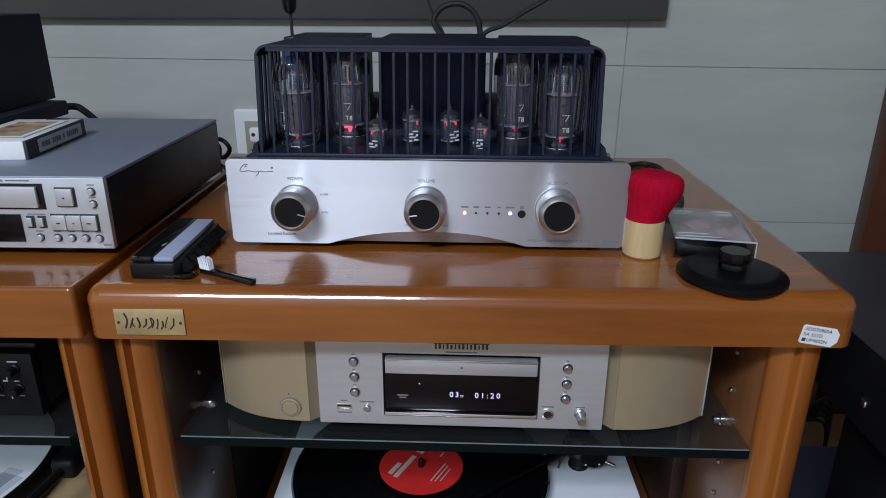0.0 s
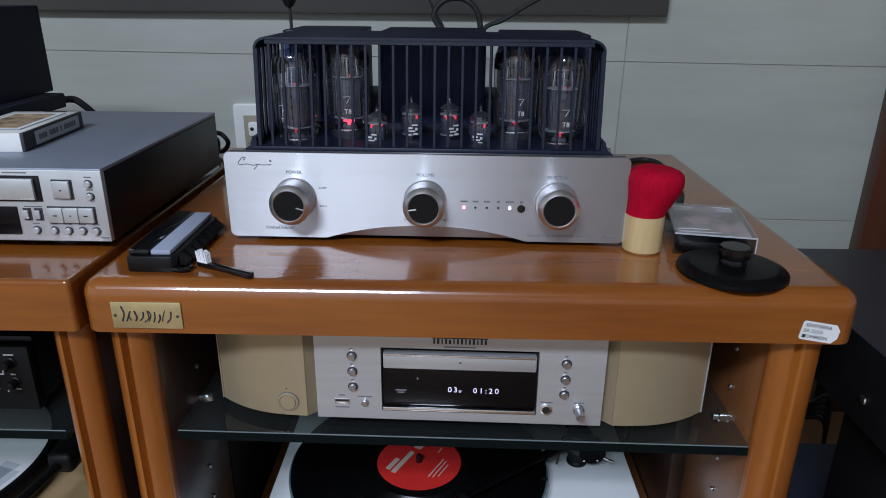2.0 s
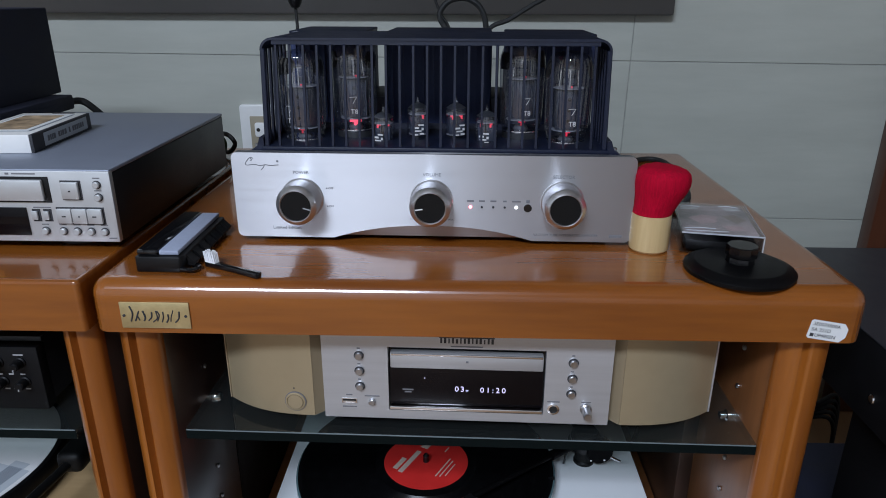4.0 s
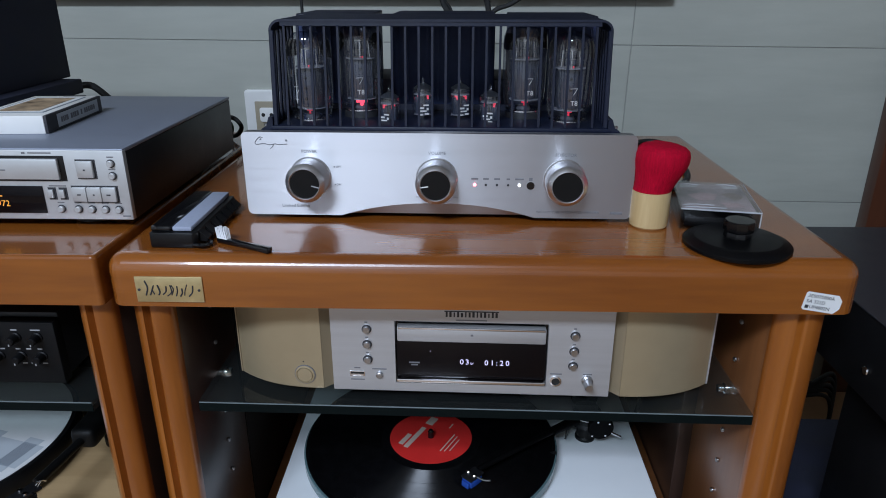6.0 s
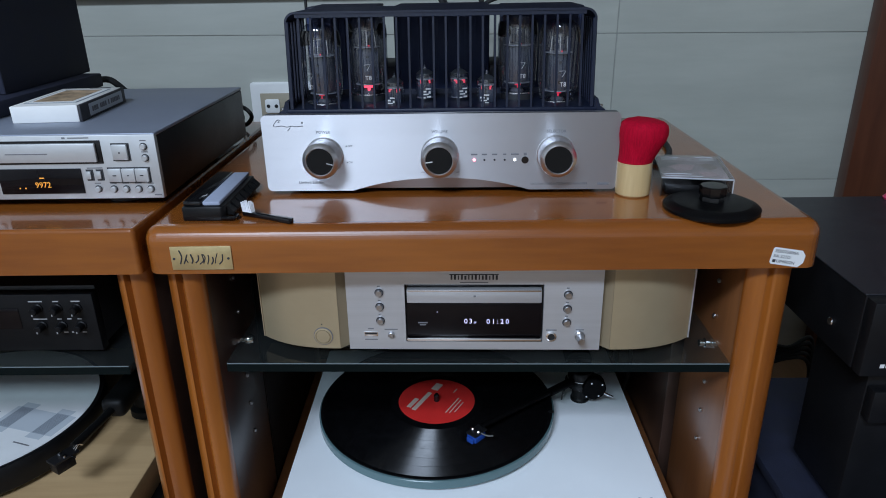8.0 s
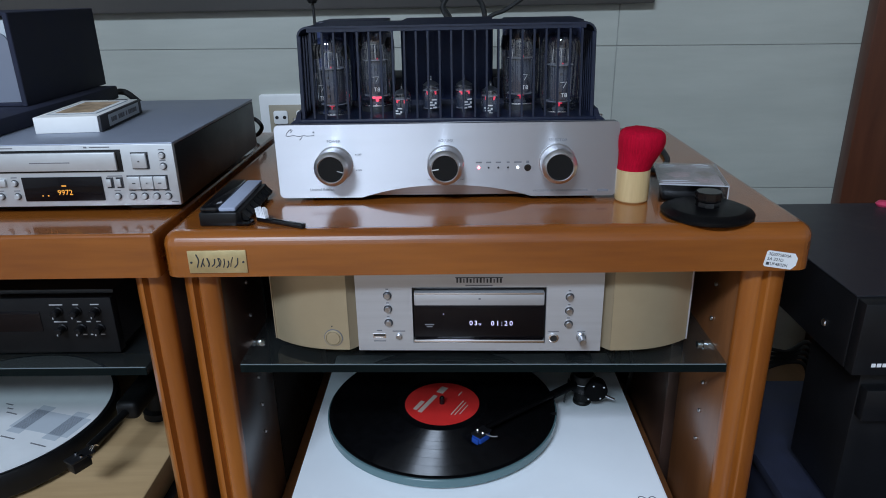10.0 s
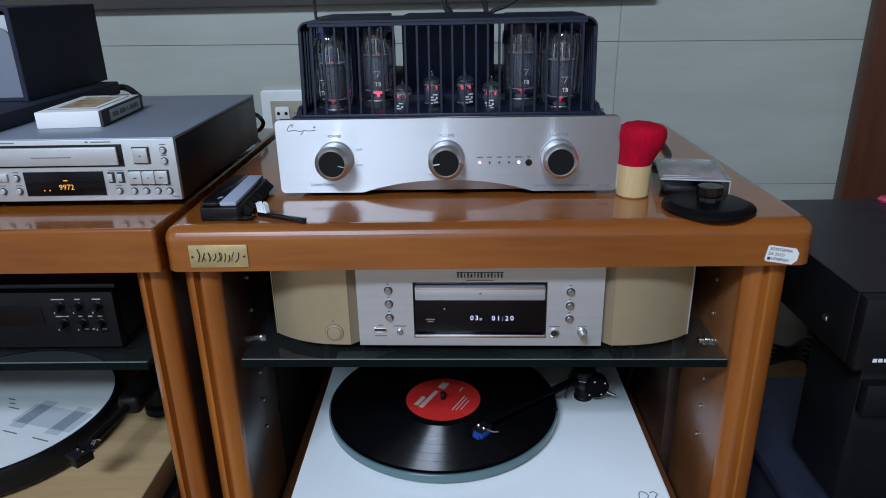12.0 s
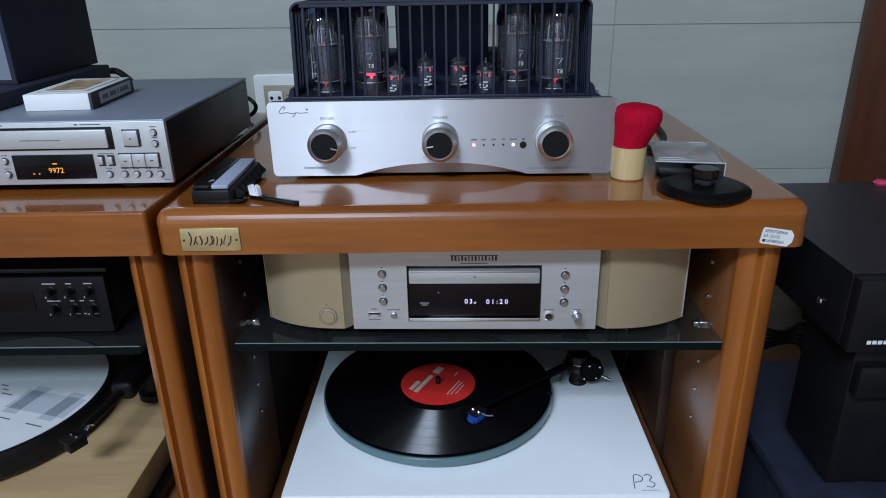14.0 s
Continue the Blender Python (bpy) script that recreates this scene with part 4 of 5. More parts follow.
# champagne cheeks that sweep back at each side
for s in (-1, 1):
    prof = [(s * 0.1245, PY + 0.011), (s * 0.1262, PY + 0.006), (s * 0.1335, PY + 0.0008)]
    for k in range(1, 11):
        u = k / 10
        prof.append((s * (0.1335 + 0.0830 * u), PY + 0.0008 + 0.0250 * u ** 2.6))
    outer = prof[2:] + [(s * 0.2166, 0.067), (s * 0.1335, 0.067)]
    ck = part("cheek", prism(outer, PZ0, PZ1, "z"), "gold", cd, "curved champagne side cheek", smooth=30)
    part("cheek_return", prism([(s * 0.1236, PY + 0.0105), (s * 0.1333, PY + 0.0010), (s * 0.1333, 0.0665), (s * 0.1236, 0.0665)], PZ0, PZ1, "z"), "gold_dark", cd, "champagne return beside the panel")
    if s < 0:
        by = PY + 0.0008 + 0.0250 * ((0.150 - 0.1335) / 0.0885) ** 2.6
        mm = Matrix.Translation((-0.1500, by + 0.0004, 0.3965)) @ pose(0, 0, 0, 0, 0, -3) @ Matrix.Translation((0.1500, -by - 0.0004, -0.3965))
        part("button_groove", lathe([(0.0086, 0.0), (0.0097, 0.0), (0.0097, 0.0007), (0.0086, 0.0007)], (-0.1500, by, 0.3965), "y", 36), "ink_soft", ck, m=mm)
        pb = part("power_button", lathe([(0, 0), (0.0088, 0), (0.0090, 0.0012), (0.0076, 0.0016), (0.0072, 0.0008), (0.0068, 0.0020), (0.0, 0.0026)], (-0.1500, by, 0.3965), "y", 36), "gold", ck, "round champagne power button", m=mm)
        part("indicator", disc(0.0007, 0, 0.0003, (-0.1508, by, 0.4095), "y", 10), "ink", ck, m=mm)
    # Left strip in darker gold than the right: its shade in colour.
    part("end_trim", box(min(s * 0.2167, s * 0.2182), max(s * 0.2167, s * 0.2182), PY + 0.0250, 0.067, PZ0, PZ1, 0.0005, 1), "satin" if s > 0 else "gold_dark", cd, "thin end strip")
cd.matrix_basis = Matrix.Translation((0.0039, 0.19, SHELF)) @ pose(0, 0, 0, 0, 0, -1.35)


# ---- the white turntable on the bottom shelf ----
LX, LY, LZ = -0.044, 0.188, 0.210
tt = thing("turntable", (0.0, 0.175, 0.112), "white turntable with glass platter playing a record", "turntable")
part("plinth", prism(rounded(-0.2145, 0.2130, -0.003, 0.355, 0.003), 0.150, 0.190, "z", bevel=0.0012), "white_lacquer", tt, "glossy white slab plinth")
for fx, fy in ((-0.185, 0.03), (0.185, 0.03), (-0.185, 0.32), (0.185, 0.32)):
    part("foot", lathe([(0, 0), (0.022, 0), (0.025, 0.006), (0.020, 0.030), (0.018, 0.0378), (0, 0.0378)], (fx, fy, 0.112), "z", 28), "rubber", tt)
part("sub_platter", disc(0.06, 0.1902, 0.1972, (LX, LY, 0), "z", 40), "black", tt)
pl = part("platter", disc(0.1525, 0.1972, 0.2082, (LX, LY, 0), "z", 96, 0.0008), "glass_edge", tt, "thick glass platter with greenish rim")
mark = tube([(0.1765, 0.0065, 0.1901), (0.1795, 0.0265, 0.1901), (0.1850, 0.0285, 0.1901), (0.1890, 0.0235, 0.1901), (0.1860, 0.0180, 0.1901), (0.1790, 0.0165, 0.1901)], 0.0006, 6, 5)
tube([(0.1915, 0.0270, 0.1901), (0.1960, 0.0290, 0.1901), (0.1995, 0.0250, 0.1901), (0.1960, 0.0190, 0.1901), (0.2005, 0.0140, 0.1901), (0.1965, 0.0085, 0.1901), (0.1905, 0.0100, 0.1901)], 0.0006, 6, 5, bm=mark)
box(0.183, 0.203, 0.0035, 0.0041, 0.1899, 0.1903, bm=mark)
part("plinth_mark", mark, "ink_soft", tt, "thin grey looped mark")
# tonearm
AP = Vector((0.150, 0.221, 0.224))
part("arm_pedestal", lathe([(0, 0), (0.0125, 0), (0.0125, 0.003), (0.0110, 0.005), (0.0110, 0.022), (0, 0.022)], (AP.x, AP.y, 0.190), "z", 32), "knob_black", tt)
part("arm_housing", lathe([(0, -0.013), (0.016, -0.013), (0.0205, -0.010), (0.0210, -0.004), (0.0180, -0.001), (0.0175, 0.006), (0.0140, 0.011), (0, 0.012)], tuple(AP), "z", 36), "black", tt)
part("arm_collar", lathe([(0.0181, 0.0004), (0.0184, 0.0006), (0.0184, 0.0012), (0.0181, 0.0014)], tuple(AP), "z", 36), "knob_metal", tt, "thin bright collar")
part("bias_housing", lathe([(0, -0.008), (0.0150, -0.008), (0.0162, -0.006), (0.0162, 0.006), (0.0145, 0.008), (0, 0.008)], (AP.x + 0.014, AP.y - 0.014, AP.z - 0.006), "y", 32), "arm_black", tt, "round black housing with bright screws")
for k, (dx, dy, dz) in enumerate(((0.010, -0.0222, 0.004), (0.024, -0.0222, 0.002), (0.020, -0.0222, -0.015), (0.004, -0.0222, -0.016))):
    part("screw", disc(0.0012, 0, 0.0010, (AP.x + dx, AP.y + dy, AP.z + dz), "y", 12), "chrome", tt)
head = Vector((0.0115, 0.1135, 0.224))
part("arm_tube", tube([AP + Vector((0.004, 0.05, 0.001)), AP, head], 0.0034, 14, 1), "arm_black", tt)
part("arm_root", tube([AP, AP + (head - AP) * 0.34], 0.0056, 16, 1), "arm_black", tt, "thick black root of the arm")
part("counterweight", lathe([(0, -0.018), (0.017, -0.018), (0.018, -0.016), (0.018, 0.016), (0.017, 0.018), (0, 0.018)], (AP.x + 0.004, AP.y + 0.055, AP.z + 0.001), "y", 32), "black", tt)
part("cue_lever", tube([AP + Vector((0.016, -0.016, -0.006)), AP + Vector((0.027, -0.020, -0.012)), AP + Vector((0.040, -0.018, -0.020))], 0.0017, 10, 4), "chrome", tt, "bright metal cueing lever")
part("arm_rest", tube([(0.098, 0.165, 0.190), (0.098, 0.165, 0.205), (0.104, 0.160, 0.212)], 0.0022, 8, 3), "black", tt)
part("bias_thread", tube([AP + Vector((-0.012, -0.012, 0.002)), AP + Vector((-0.024, -0.020, -0.004)), AP + Vector((-0.030, -0.030, -0.016))], 0.0012, 6, 4), "black", tt)
hm = Matrix.Translation((0.0055, 0.1055, 0.2185)) @ pose(0, 0, 0, 0, 0, -44) @ Matrix.Scale(0.82, 4)
hs = part("headshell", box(-0.009, 0.009, -0.013, 0.014, 0.0042, 0.0070, 0.0008), "black_metal", tt, m=hm)
part("cartridge", prism([(-0.0085, -0.011), (0.0085, -0.011), (0.0085, 0.010), (0.004, 0.013), (-0.004, 0.013), (-0.0085, 0.010)], -0.0070, 0.0030, "z", bevel=0.001), "blue_plastic", hs, "bright blue cartridge body", m=hm)
part("cartridge_front", box(-0.0060, 0.0060, -0.0150, -0.0112, -0.0070, 0.0010, 0.0008), "blue_plastic", hs, m=hm)
for sx in (-0.0055, 0.0055):
    part("screw", lathe([(0, 0), (0.0030, 0), (0.0030, 0.0022), (0.0020, 0.0034), (0, 0.0034)], (sx, -0.002, 0.0070), "z", 12), "chrome", hs, m=hm)
part("finger_lift", tube([(0.008, 0.001, 0.0058), (0.019, 0.003, 0.0060), (0.027, 0.006, 0.0085)], 0.0013, 8, 4), "button_metal", hs, m=hm)

rec_ = thing("record", (LX, LY, 0.2083), "black vinyl record with red centre label", "record")
# cut grooves with 45-degree walls; smooth rings part the tracks
prof = [(0, 0), (0.1495, 0), (0.1505, 0.0006), (0.1505, 0.0014), (0.1492, 0.0018), (0.1468, 0.0015)]
rests = (0.0830, 0.0985, 0.1150, 0.1296)
r = 0.1462
while r > 0.0605:
    if any(abs(r - q) < 0.0003 for q in rests):
        prof.append((r, 0.0015))
        r -= 0.0004
        continue
    prof += [(r, 0.0015), (r - 0.00022, 0.0015 - 0.00026), (r - 0.00044, 0.0015)]
    r -= 0.00046
prof += [(0.0600, 0.0015), (0.0560, 0.0019), (0.0, 0.0019)]
part("disc", lathe(prof, (LX, LY, 0.2083), "z", 144), "vinyl", rec_, smooth=20)
lab = part("label", disc(0.0500, 0.00195, 0.0022, (LX, LY, 0.2083), "z", 64), "label_red", rec_, "round red paper label")
pm = Matrix.Translation((LX, LY, 0)) @ pose(0, 0, 0, 0, 0, 62)
lp = bmesh.new()
for x0, x1, y0, y1 in ((-0.030, -0.008, 0.022, 0.028), (-0.032, 0.012, 0.0135, 0.0195), (0.020, 0.036, 0.010, 0.020), (-0.018, 0.018, -0.024, -0.0225), (-0.016, 0.016, -0.0285, -0.0272), (-0.012, 0.012, -0.0335, -0.0323), (0.026, 0.036, -0.012, -0.0105)):
    box(x0, x1, y0, y1, 0.2105, 0.2107, bm=lp)
part("label_print", lp, "label_print", lab, m=pm)
part("spindle", lathe([(0, 0), (0.0036, 0), (0.0036, 0.008), (0.002, 0.0105), (0, 0.0105)], (LX, LY, 0.2105), "z", 16), "black_gloss", rec_)


# ---- small things on the rack ----
kb = thing("powder_brush", (0.1578, 0.0805, TOP), "round red bristle brush on a bamboo handle", "brush")
part("handle", lathe([(0, 0), (0.0150, 0), (0.0166, 0.0016), (0.0170, 0.008), (0.0168, 0.0330), (0, 0.0330)], (0.1578, 0.0805, TOP), "z", 40), "bamboo", kb, "pale bamboo handle")
br = lathe([(0, 0), (0.0164, 0.0), (0.0174, 0.006), (0.0196, 0.014), (0.0218, 0.021), (0.0230, 0.027), (0.0229, 0.0325), (0.0216, 0.0368), (0.0185, 0.0395), (0.0110, 0.0408), (0, 0.0411)], (0, 0, 0), "z", 56)
for v in br.verts:
    k = v.co.z / 0.0411
    v.co.z -= 0.10 * k * k * max(0.0, v.co.x)
    v.co += Vector((0.0062 * math.sin(math.pi * 0.5 * min(1, k * 1.35)), 0.0, 0.0))
    v.co += 0.0007 * k * noise.noise_vector(v.co * 260)
part("bristles", br, "red_bristle", kb, "dense crimson bristle head", m=Matrix.Translation((0.1578, 0.0805, TOP + 0.0331)))

wt = thing("record_weight", (0.2178, 0.0305, TOP), "flat black disc weight with a centre knob", "record weight")
part("disc", lathe([(0, 0), (0.0418, 0), (0.0427, 0.0010), (0.0427, 0.0034), (0.0416, 0.0046), (0.0345, 0.0076), (0.0335, 0.0078), (0, 0.0078)], (0.2178, 0.0305, TOP), "z", 72), "black_disc", wt)
part("knob", lathe([(0.0100, 0.0), (0.0112, 0.0006), (0.0106, 0.0050), (0.0121, 0.0062), (0.0123, 0.0140), (0.0116, 0.0148), (0, 0.0150)], (0.2178, 0.0305, TOP + 0.0077), "z", 9), "black_satin", wt, "faceted black knob", smooth=15)

# clear plastic case with a folded booklet inside
ps = thing("plastic_case", (0.229, 0.115, TOP), "clear plastic case holding a printed booklet", "plastic case")
cm = Matrix.Translation((0.2240, 0.1110, TOP)) @ pose(0, 0, 0, 0, 0, -11) @ Matrix.Diagonal((0.97, 0.90, 0.95, 1))
for nm, x0, x1, y0, y1, z0, z1 in (("base", -0.034, 0.034, -0.052, 0.052, 0.0000, 0.0012), ("lid", -0.034, 0.034, -0.052, 0.052, 0.0188, 0.0200), ("side", -0.034, -0.0328, -0.052, 0.052, 0.0013, 0.0187), ("side", 0.0328, 0.034, -0.052, 0.052, 0.0013, 0.0187), ("side", -0.0327, 0.0327, -0.052, -0.0508, 0.0013, 0.0187), ("side", -0.0327, 0.0327, 0.0508, 0.052, 0.0013, 0.0187)):
    part(nm, box(x0, x1, y0, y1, z0, z1, 0.0003, 1), "hazy" if nm == "lid" else "acrylic", ps, m=cm, smooth=0)
part("booklet", box(-0.0315, 0.0315, -0.0420, 0.0490, 0.0170, 0.0182, 0.0002), "photo_b", ps, "grey and pink printed booklet", m=cm)
for shade, pts in (("print_pink", ((-0.024, 0.002), (-0.010, 0.014), (0.004, 0.010), (0.000, -0.010), (-0.014, -0.016))), ("print_brown", ((0.008, 0.012), (0.020, 0.020), (0.028, 0.004), (0.018, -0.010))), ("paper", ((-0.028, 0.030), (-0.012, 0.034), (-0.010, 0.040), (-0.027, 0.043))), ("print_pink", ((0.004, -0.020), (0.020, -0.016), (0.024, -0.030), (0.008, -0.034))), ("paper", ((0.014, 0.034), (0.028, 0.036), (0.027, 0.044), (0.012, 0.043)))):
    part("picture", prism(pts, 0.0183, 0.0184, "z"), shade, ps, "printed patch of the booklet", m=cm)
part("holder", box(-0.0300, 0.0300, -0.0485, -0.008, 0.0016, 0.0120, 0.002), "black", ps, m=cm)
for pts in (((-0.031, -0.040, 0.0203), (-0.020, -0.0375, 0.0206), (-0.004, -0.0365, 0.0203)), ((-0.030, -0.046, 0.0203), (-0.012, -0.0465, 0.0206), (0.002, -0.0455, 0.0206), (0.006, -0.0440, 0.0203)), ((0.008, 0.040, 0.0203), (0.018, 0.041, 0.0206), (0.026, 0.039, 0.0203)), ((-0.026, 0.036, 0.0203), (-0.018, 0.037, 0.0204), (-0.010, 0.0355, 0.0203))):
    part("crease", tube(pts, 0.00045, 6, 5), "acrylic_edge", ps, "shiny fold", m=cm)
part("lip", box(-0.0342, 0.0342, -0.0530, -0.0521, 0.0190, 0.0205, 0.0003, 1), "acrylic_edge", ps, "bright cut front edge", m=cm)
part("lip", box(0.0341, 0.0346, -0.0520, 0.0500, 0.0190, 0.0202), "acrylic_edge", ps, m=cm)
part("lip", box(0.0334, 0.0344, -0.0530, -0.0521, 0.0, 0.0189), "acrylic_edge", ps, m=cm)
# black cable that loops over the rack's top behind the brush
loop = [(0.165, 0.300), (0.190, 0.360), (0.222, 0.402), (0.2474, 0.412), (0.2590, 0.384), (0.2519, 0.3125), (0.2405, 0.237), (0.218, 0.197), (0.185, 0.185)]
single("cable", tube([(x, y, TOP + 0.0034) for x, y in loop], 0.0034, 10, 8), "cable", "black cable looped on the rack's top behind the brush", "cable", group="cables")

# record brush: a black tray with a velvet pad and a row of teeth
rb = thing("record_brush", (-0.243, 0.064, TOP), "black record cleaning brush tray with pale blue pad", "record brush")
bmx = Matrix.Translation((-0.2430, 0.064, TOP)) @ pose(0, 0, 0, 0, 0, 0.5) @ Matrix.Diagonal((1, 1.14, 1, 1))
part("tray", prism([(-0.0215, -0.046), (0.0145, -0.047), (0.0175, -0.043), (0.0175, 0.045), (-0.0215, 0.047)], 0.0, 0.0135, "z", bevel=0.0015), "black", rb, m=bmx)
part("spine", box(-0.0205, -0.0035, -0.0445, 0.0455, 0.0136, 0.0185, 0.002), "black_gloss", rb, m=bmx)
part("pad", box(-0.0030, 0.0130, -0.0435, 0.0445, 0.0136, 0.0176, 0.0012), "pad_blue", rb, "pale blue velvet strip", m=bmx)
for k in range(7):
    part("tooth", prism([(0.0172, 0.0125), (0.0240, 0.0060), (0.0230, 0.0035), (0.0172, 0.0040)], -0.040 + 0.0122 * k, -0.0315 + 0.0122 * k, "y"), "black", rb, m=bmx)
part("handle_loop", tube([(0.0145, -0.046, 0.003), (0.0240, -0.047, 0.003), (0.0265, -0.040, 0.003), (0.0170, -0.034, 0.003)], 0.0018, 8, 4), "black_gloss", rb, m=bmx)

# small stylus brush
sb = thing("stylus_brush", (-0.189, 0.021, TOP), "small black handled brush with white bristles", "brush")
p0, p1 = Vector((-0.2125, 0.0270)), Vector((-0.1615, 0.0020))
ang = math.degrees(math.atan2(p1.y - p0.y, p1.x - p0.x))
sm = Matrix.Translation((p0.x, p0.y, TOP)) @ pose(0, 0, 0, 0, 0, ang)
part("handle", prism([(0.0, -0.0028), (0.030, -0.0022), (0.0545, -0.0034), (0.0560, 0.0), (0.0545, 0.0034), (0.030, 0.0022), (0.0, 0.0028)], 0.0002, 0.0046, "z", bevel=0.0008), "black_gloss", sb, m=sm)
# Chrome line stands for the glint along the glossy handle.
part("handle_glint", tube([(0.036, 0.0, 0.0047), (0.0535, 0.0, 0.0047)], 0.0004, 6, 1), "chrome", sb, m=sm)
bb = bmesh.new()
random.seed(3)
for i in range(10):
    for j in range(4):
        bx, by = 0.0008 + 0.0011 * i, -0.0021 + 0.0014 * j
        tube([(bx, by, 0.0044), (bx - 0.0012 + random.uniform(-0.0006, 0.0006), by + random.uniform(-0.0008, 0.0008), 0.0135 + random.uniform(-0.0007, 0.0007))], 0.0006, 5, 1, bm=bb)
part("bristles", bb, "bristle_white", sb, "stiff white bristle tuft", m=sm)


# ---- the cassette deck on the second rack ----
DX0, DX1, DY, DZ0, DZ1 = -0.718, -0.298, 0.058, 0.5330, 0.5950
dk = thing("minidisc_deck", (-0.508, 0.20, TOP), "silver-fronted deck with grey lid and orange display", "hi-fi deck")
part("front_panel", box(DX0, DX1, DY, DY + 0.006, DZ0, DZ1, 0.0008), "silver_paint", dk, "silver front panel")
part("side_case", box(DX0 + 0.001, DX1 - 0.0005, DY + 0.0062, 0.342, DZ0 - 0.001, DZ1 - 0.0025, 0.001), "black_metal", dk)
part("lid", box(DX0 + 0.0005, DX1 - 0.0004, DY + 0.0015, 0.343, DZ1 - 0.0023, DZ1 + 0.0012, 0.001), "deck_top", dk, "matt grey metal lid")
for fx in (DX0 + 0.05, DX1 - 0.05):
    for fy in (0.09, 0.31):
        part("foot", disc(0.018, 0, 0.0072, (fx, fy, TOP), "z", 24, 0.001), "rubber", dk)
part("slot_frame", box(-0.520, -0.3500, DY - 0.0004, DY, 0.5678, 0.5902, 0.0002), "black", dk)
tr = part("disc_drawer", box(-0.517, -0.3545, DY - 0.0042, DY - 0.0004, 0.5700, 0.5880, 0.0010), "silver_paint", dk, "silver drawer front")
prints("lettering", [(-0.42, 0.5785, 0.040, 0.0009)], DY - 0.0042, "ink_soft", tr)
ds = part("display", box(-0.4540, -0.3735, DY - 0.0012, DY, 0.5388, 0.5635, 0.0004), "smoke", dk, "dark display with orange digits")
part("digits", words("9972", 0.0054, (-0.4125, DY - 0.0013, 0.5475), 0.0001), "digits_orange", ds, "glowing orange digits")
prints("digits", [(-0.4300, 0.5446, 0.0013, 0.0013), (-0.4355, 0.5446, 0.0013, 0.0013), (-0.4125, 0.5545, 0.0045, 0.0011)], DY - 0.0012, "digits_orange", ds)
part("button_well", box(-0.3405, -0.3232, DY - 0.0003, DY, 0.5702, 0.5872), "ink", dk)
eb = part("eject_button", box(-0.3392, -0.3248, DY - 0.0036, DY - 0.0003, 0.5716, 0.5862, 0.0008), "silver_paint", dk)
prints("button_mark", [(-0.332, 0.5787, 0.0016, 0.0012)], DY - 0.0036, "ink", eb)
part("button_well", box(-0.3482, -0.3072, DY - 0.0003, DY, 0.5488, 0.5640), "ink", dk)
for i in range(3):
    x0 = -0.3470 + 0.0130 * i
    b_ = part("transport_button", box(x0, x0 + 0.0125, DY - 0.0034, DY - 0.0003, 0.5502, 0.5630, 0.0007), "silver_paint", dk)
    prints("button_mark", [(x0 + 0.0062, 0.5566, (0.0034, 0.0014, 0.0034)[i], 0.0010)], DY - 0.0034, "ink", b_)
for rx, rz in ((-0.3095, 0.5838), (-0.3095, 0.5730), (-0.3600, 0.5430), (-0.3449, 0.5428), (-0.3329, 0.5427), (-0.3209, 0.5426), (-0.3092, 0.5425), (-0.4617, 0.5576), (-0.4615, 0.5441), (-0.478, 0.5441), (-0.495, 0.5441)):
    k = part("round_button", lathe([(0, 0), (0.0034, 0), (0.0034, 0.0006), (0.0028, 0.0008), (0.0028, 0.0030), (0.0022, 0.0035), (0, 0.0034)], (rx, DY, rz), "y", 20), "silver_paint", dk)
    part("ring", lathe([(0.0029, 0.0004), (0.0036, 0.0004), (0.0036, 0.0009), (0.0029, 0.0009)], (rx, DY, rz), "y", 20), "ink", k)
    prints("lettering", [(rx, rz + 0.0056, 0.0060, 0.0009)], DY, "ink_soft", dk)
for rx in (-0.3656, -0.3559):
    part("button_well", box(rx - 0.0035, rx + 0.0035, DY - 0.0003, DY, 0.5512, 0.5622), "ink", dk)
    part("rocker_button", box(rx - 0.0034, rx + 0.0016, DY - 0.0026, DY - 0.0003, 0.5530, 0.5606, 0.0006), "silver_paint", dk)
part("rocker_button", box(-0.492, -0.4702, DY - 0.0026, DY, 0.5545, 0.5620, 0.0006), "silver_paint", dk)
prints("lettering", [(-0.3700, 0.5926, 0.0200, 0.0010), (-0.3840, 0.5926, 0.0030, 0.0016), (-0.466, 0.5926, 0.02, 0.001), (-0.3600, 0.5636, 0.0150, 0.0009), (-0.3035, 0.5365, 0.0068, 0.0011)], DY, "ink_soft", dk)

# white boxed cassette on the deck
cs = thing("cassette_box", (-0.434, 0.174, 0.5962), "white boxed cassette with printed sleeve and dark spine", "cassette box")
km = Matrix.Translation((-0.4335, 0.1745, 0.5963)) @ pose(0, 0, 0, 0, 0, 4.5)
part("case", box(-0.0345, 0.0315, -0.0600, 0.0600, 0.0, 0.0170, 0.0008), "white_plastic", cs, m=km)
part("spine", box(0.0316, 0.0345, -0.0600, 0.0600, 0.0002, 0.0168, 0.0005), "ink", cs, "dark spine with pale label", m=km)
part("spine_label", box(0.0346, 0.0349, -0.0400, 0.0500, 0.0025, 0.0148), "paper_light", cs, m=km)
sp = bmesh.new()
random.seed(9)
y_ = -0.034
while y_ < 0.040:
    w_ = random.uniform(0.003, 0.006)
    box(0.0350, 0.0352, y_, y_ + w_ * 0.75, 0.0062, 0.0112, bm=sp)
    y_ += w_ + (0.004 if random.random() < 0.2 else 0.0)
part("spine_print", sp, "ink_soft", cs, m=km)
part("sleeve_edge", box(-0.0280, 0.0250, -0.0440, 0.0480, 0.0171, 0.0173), "paper_grey", cs, m=km)
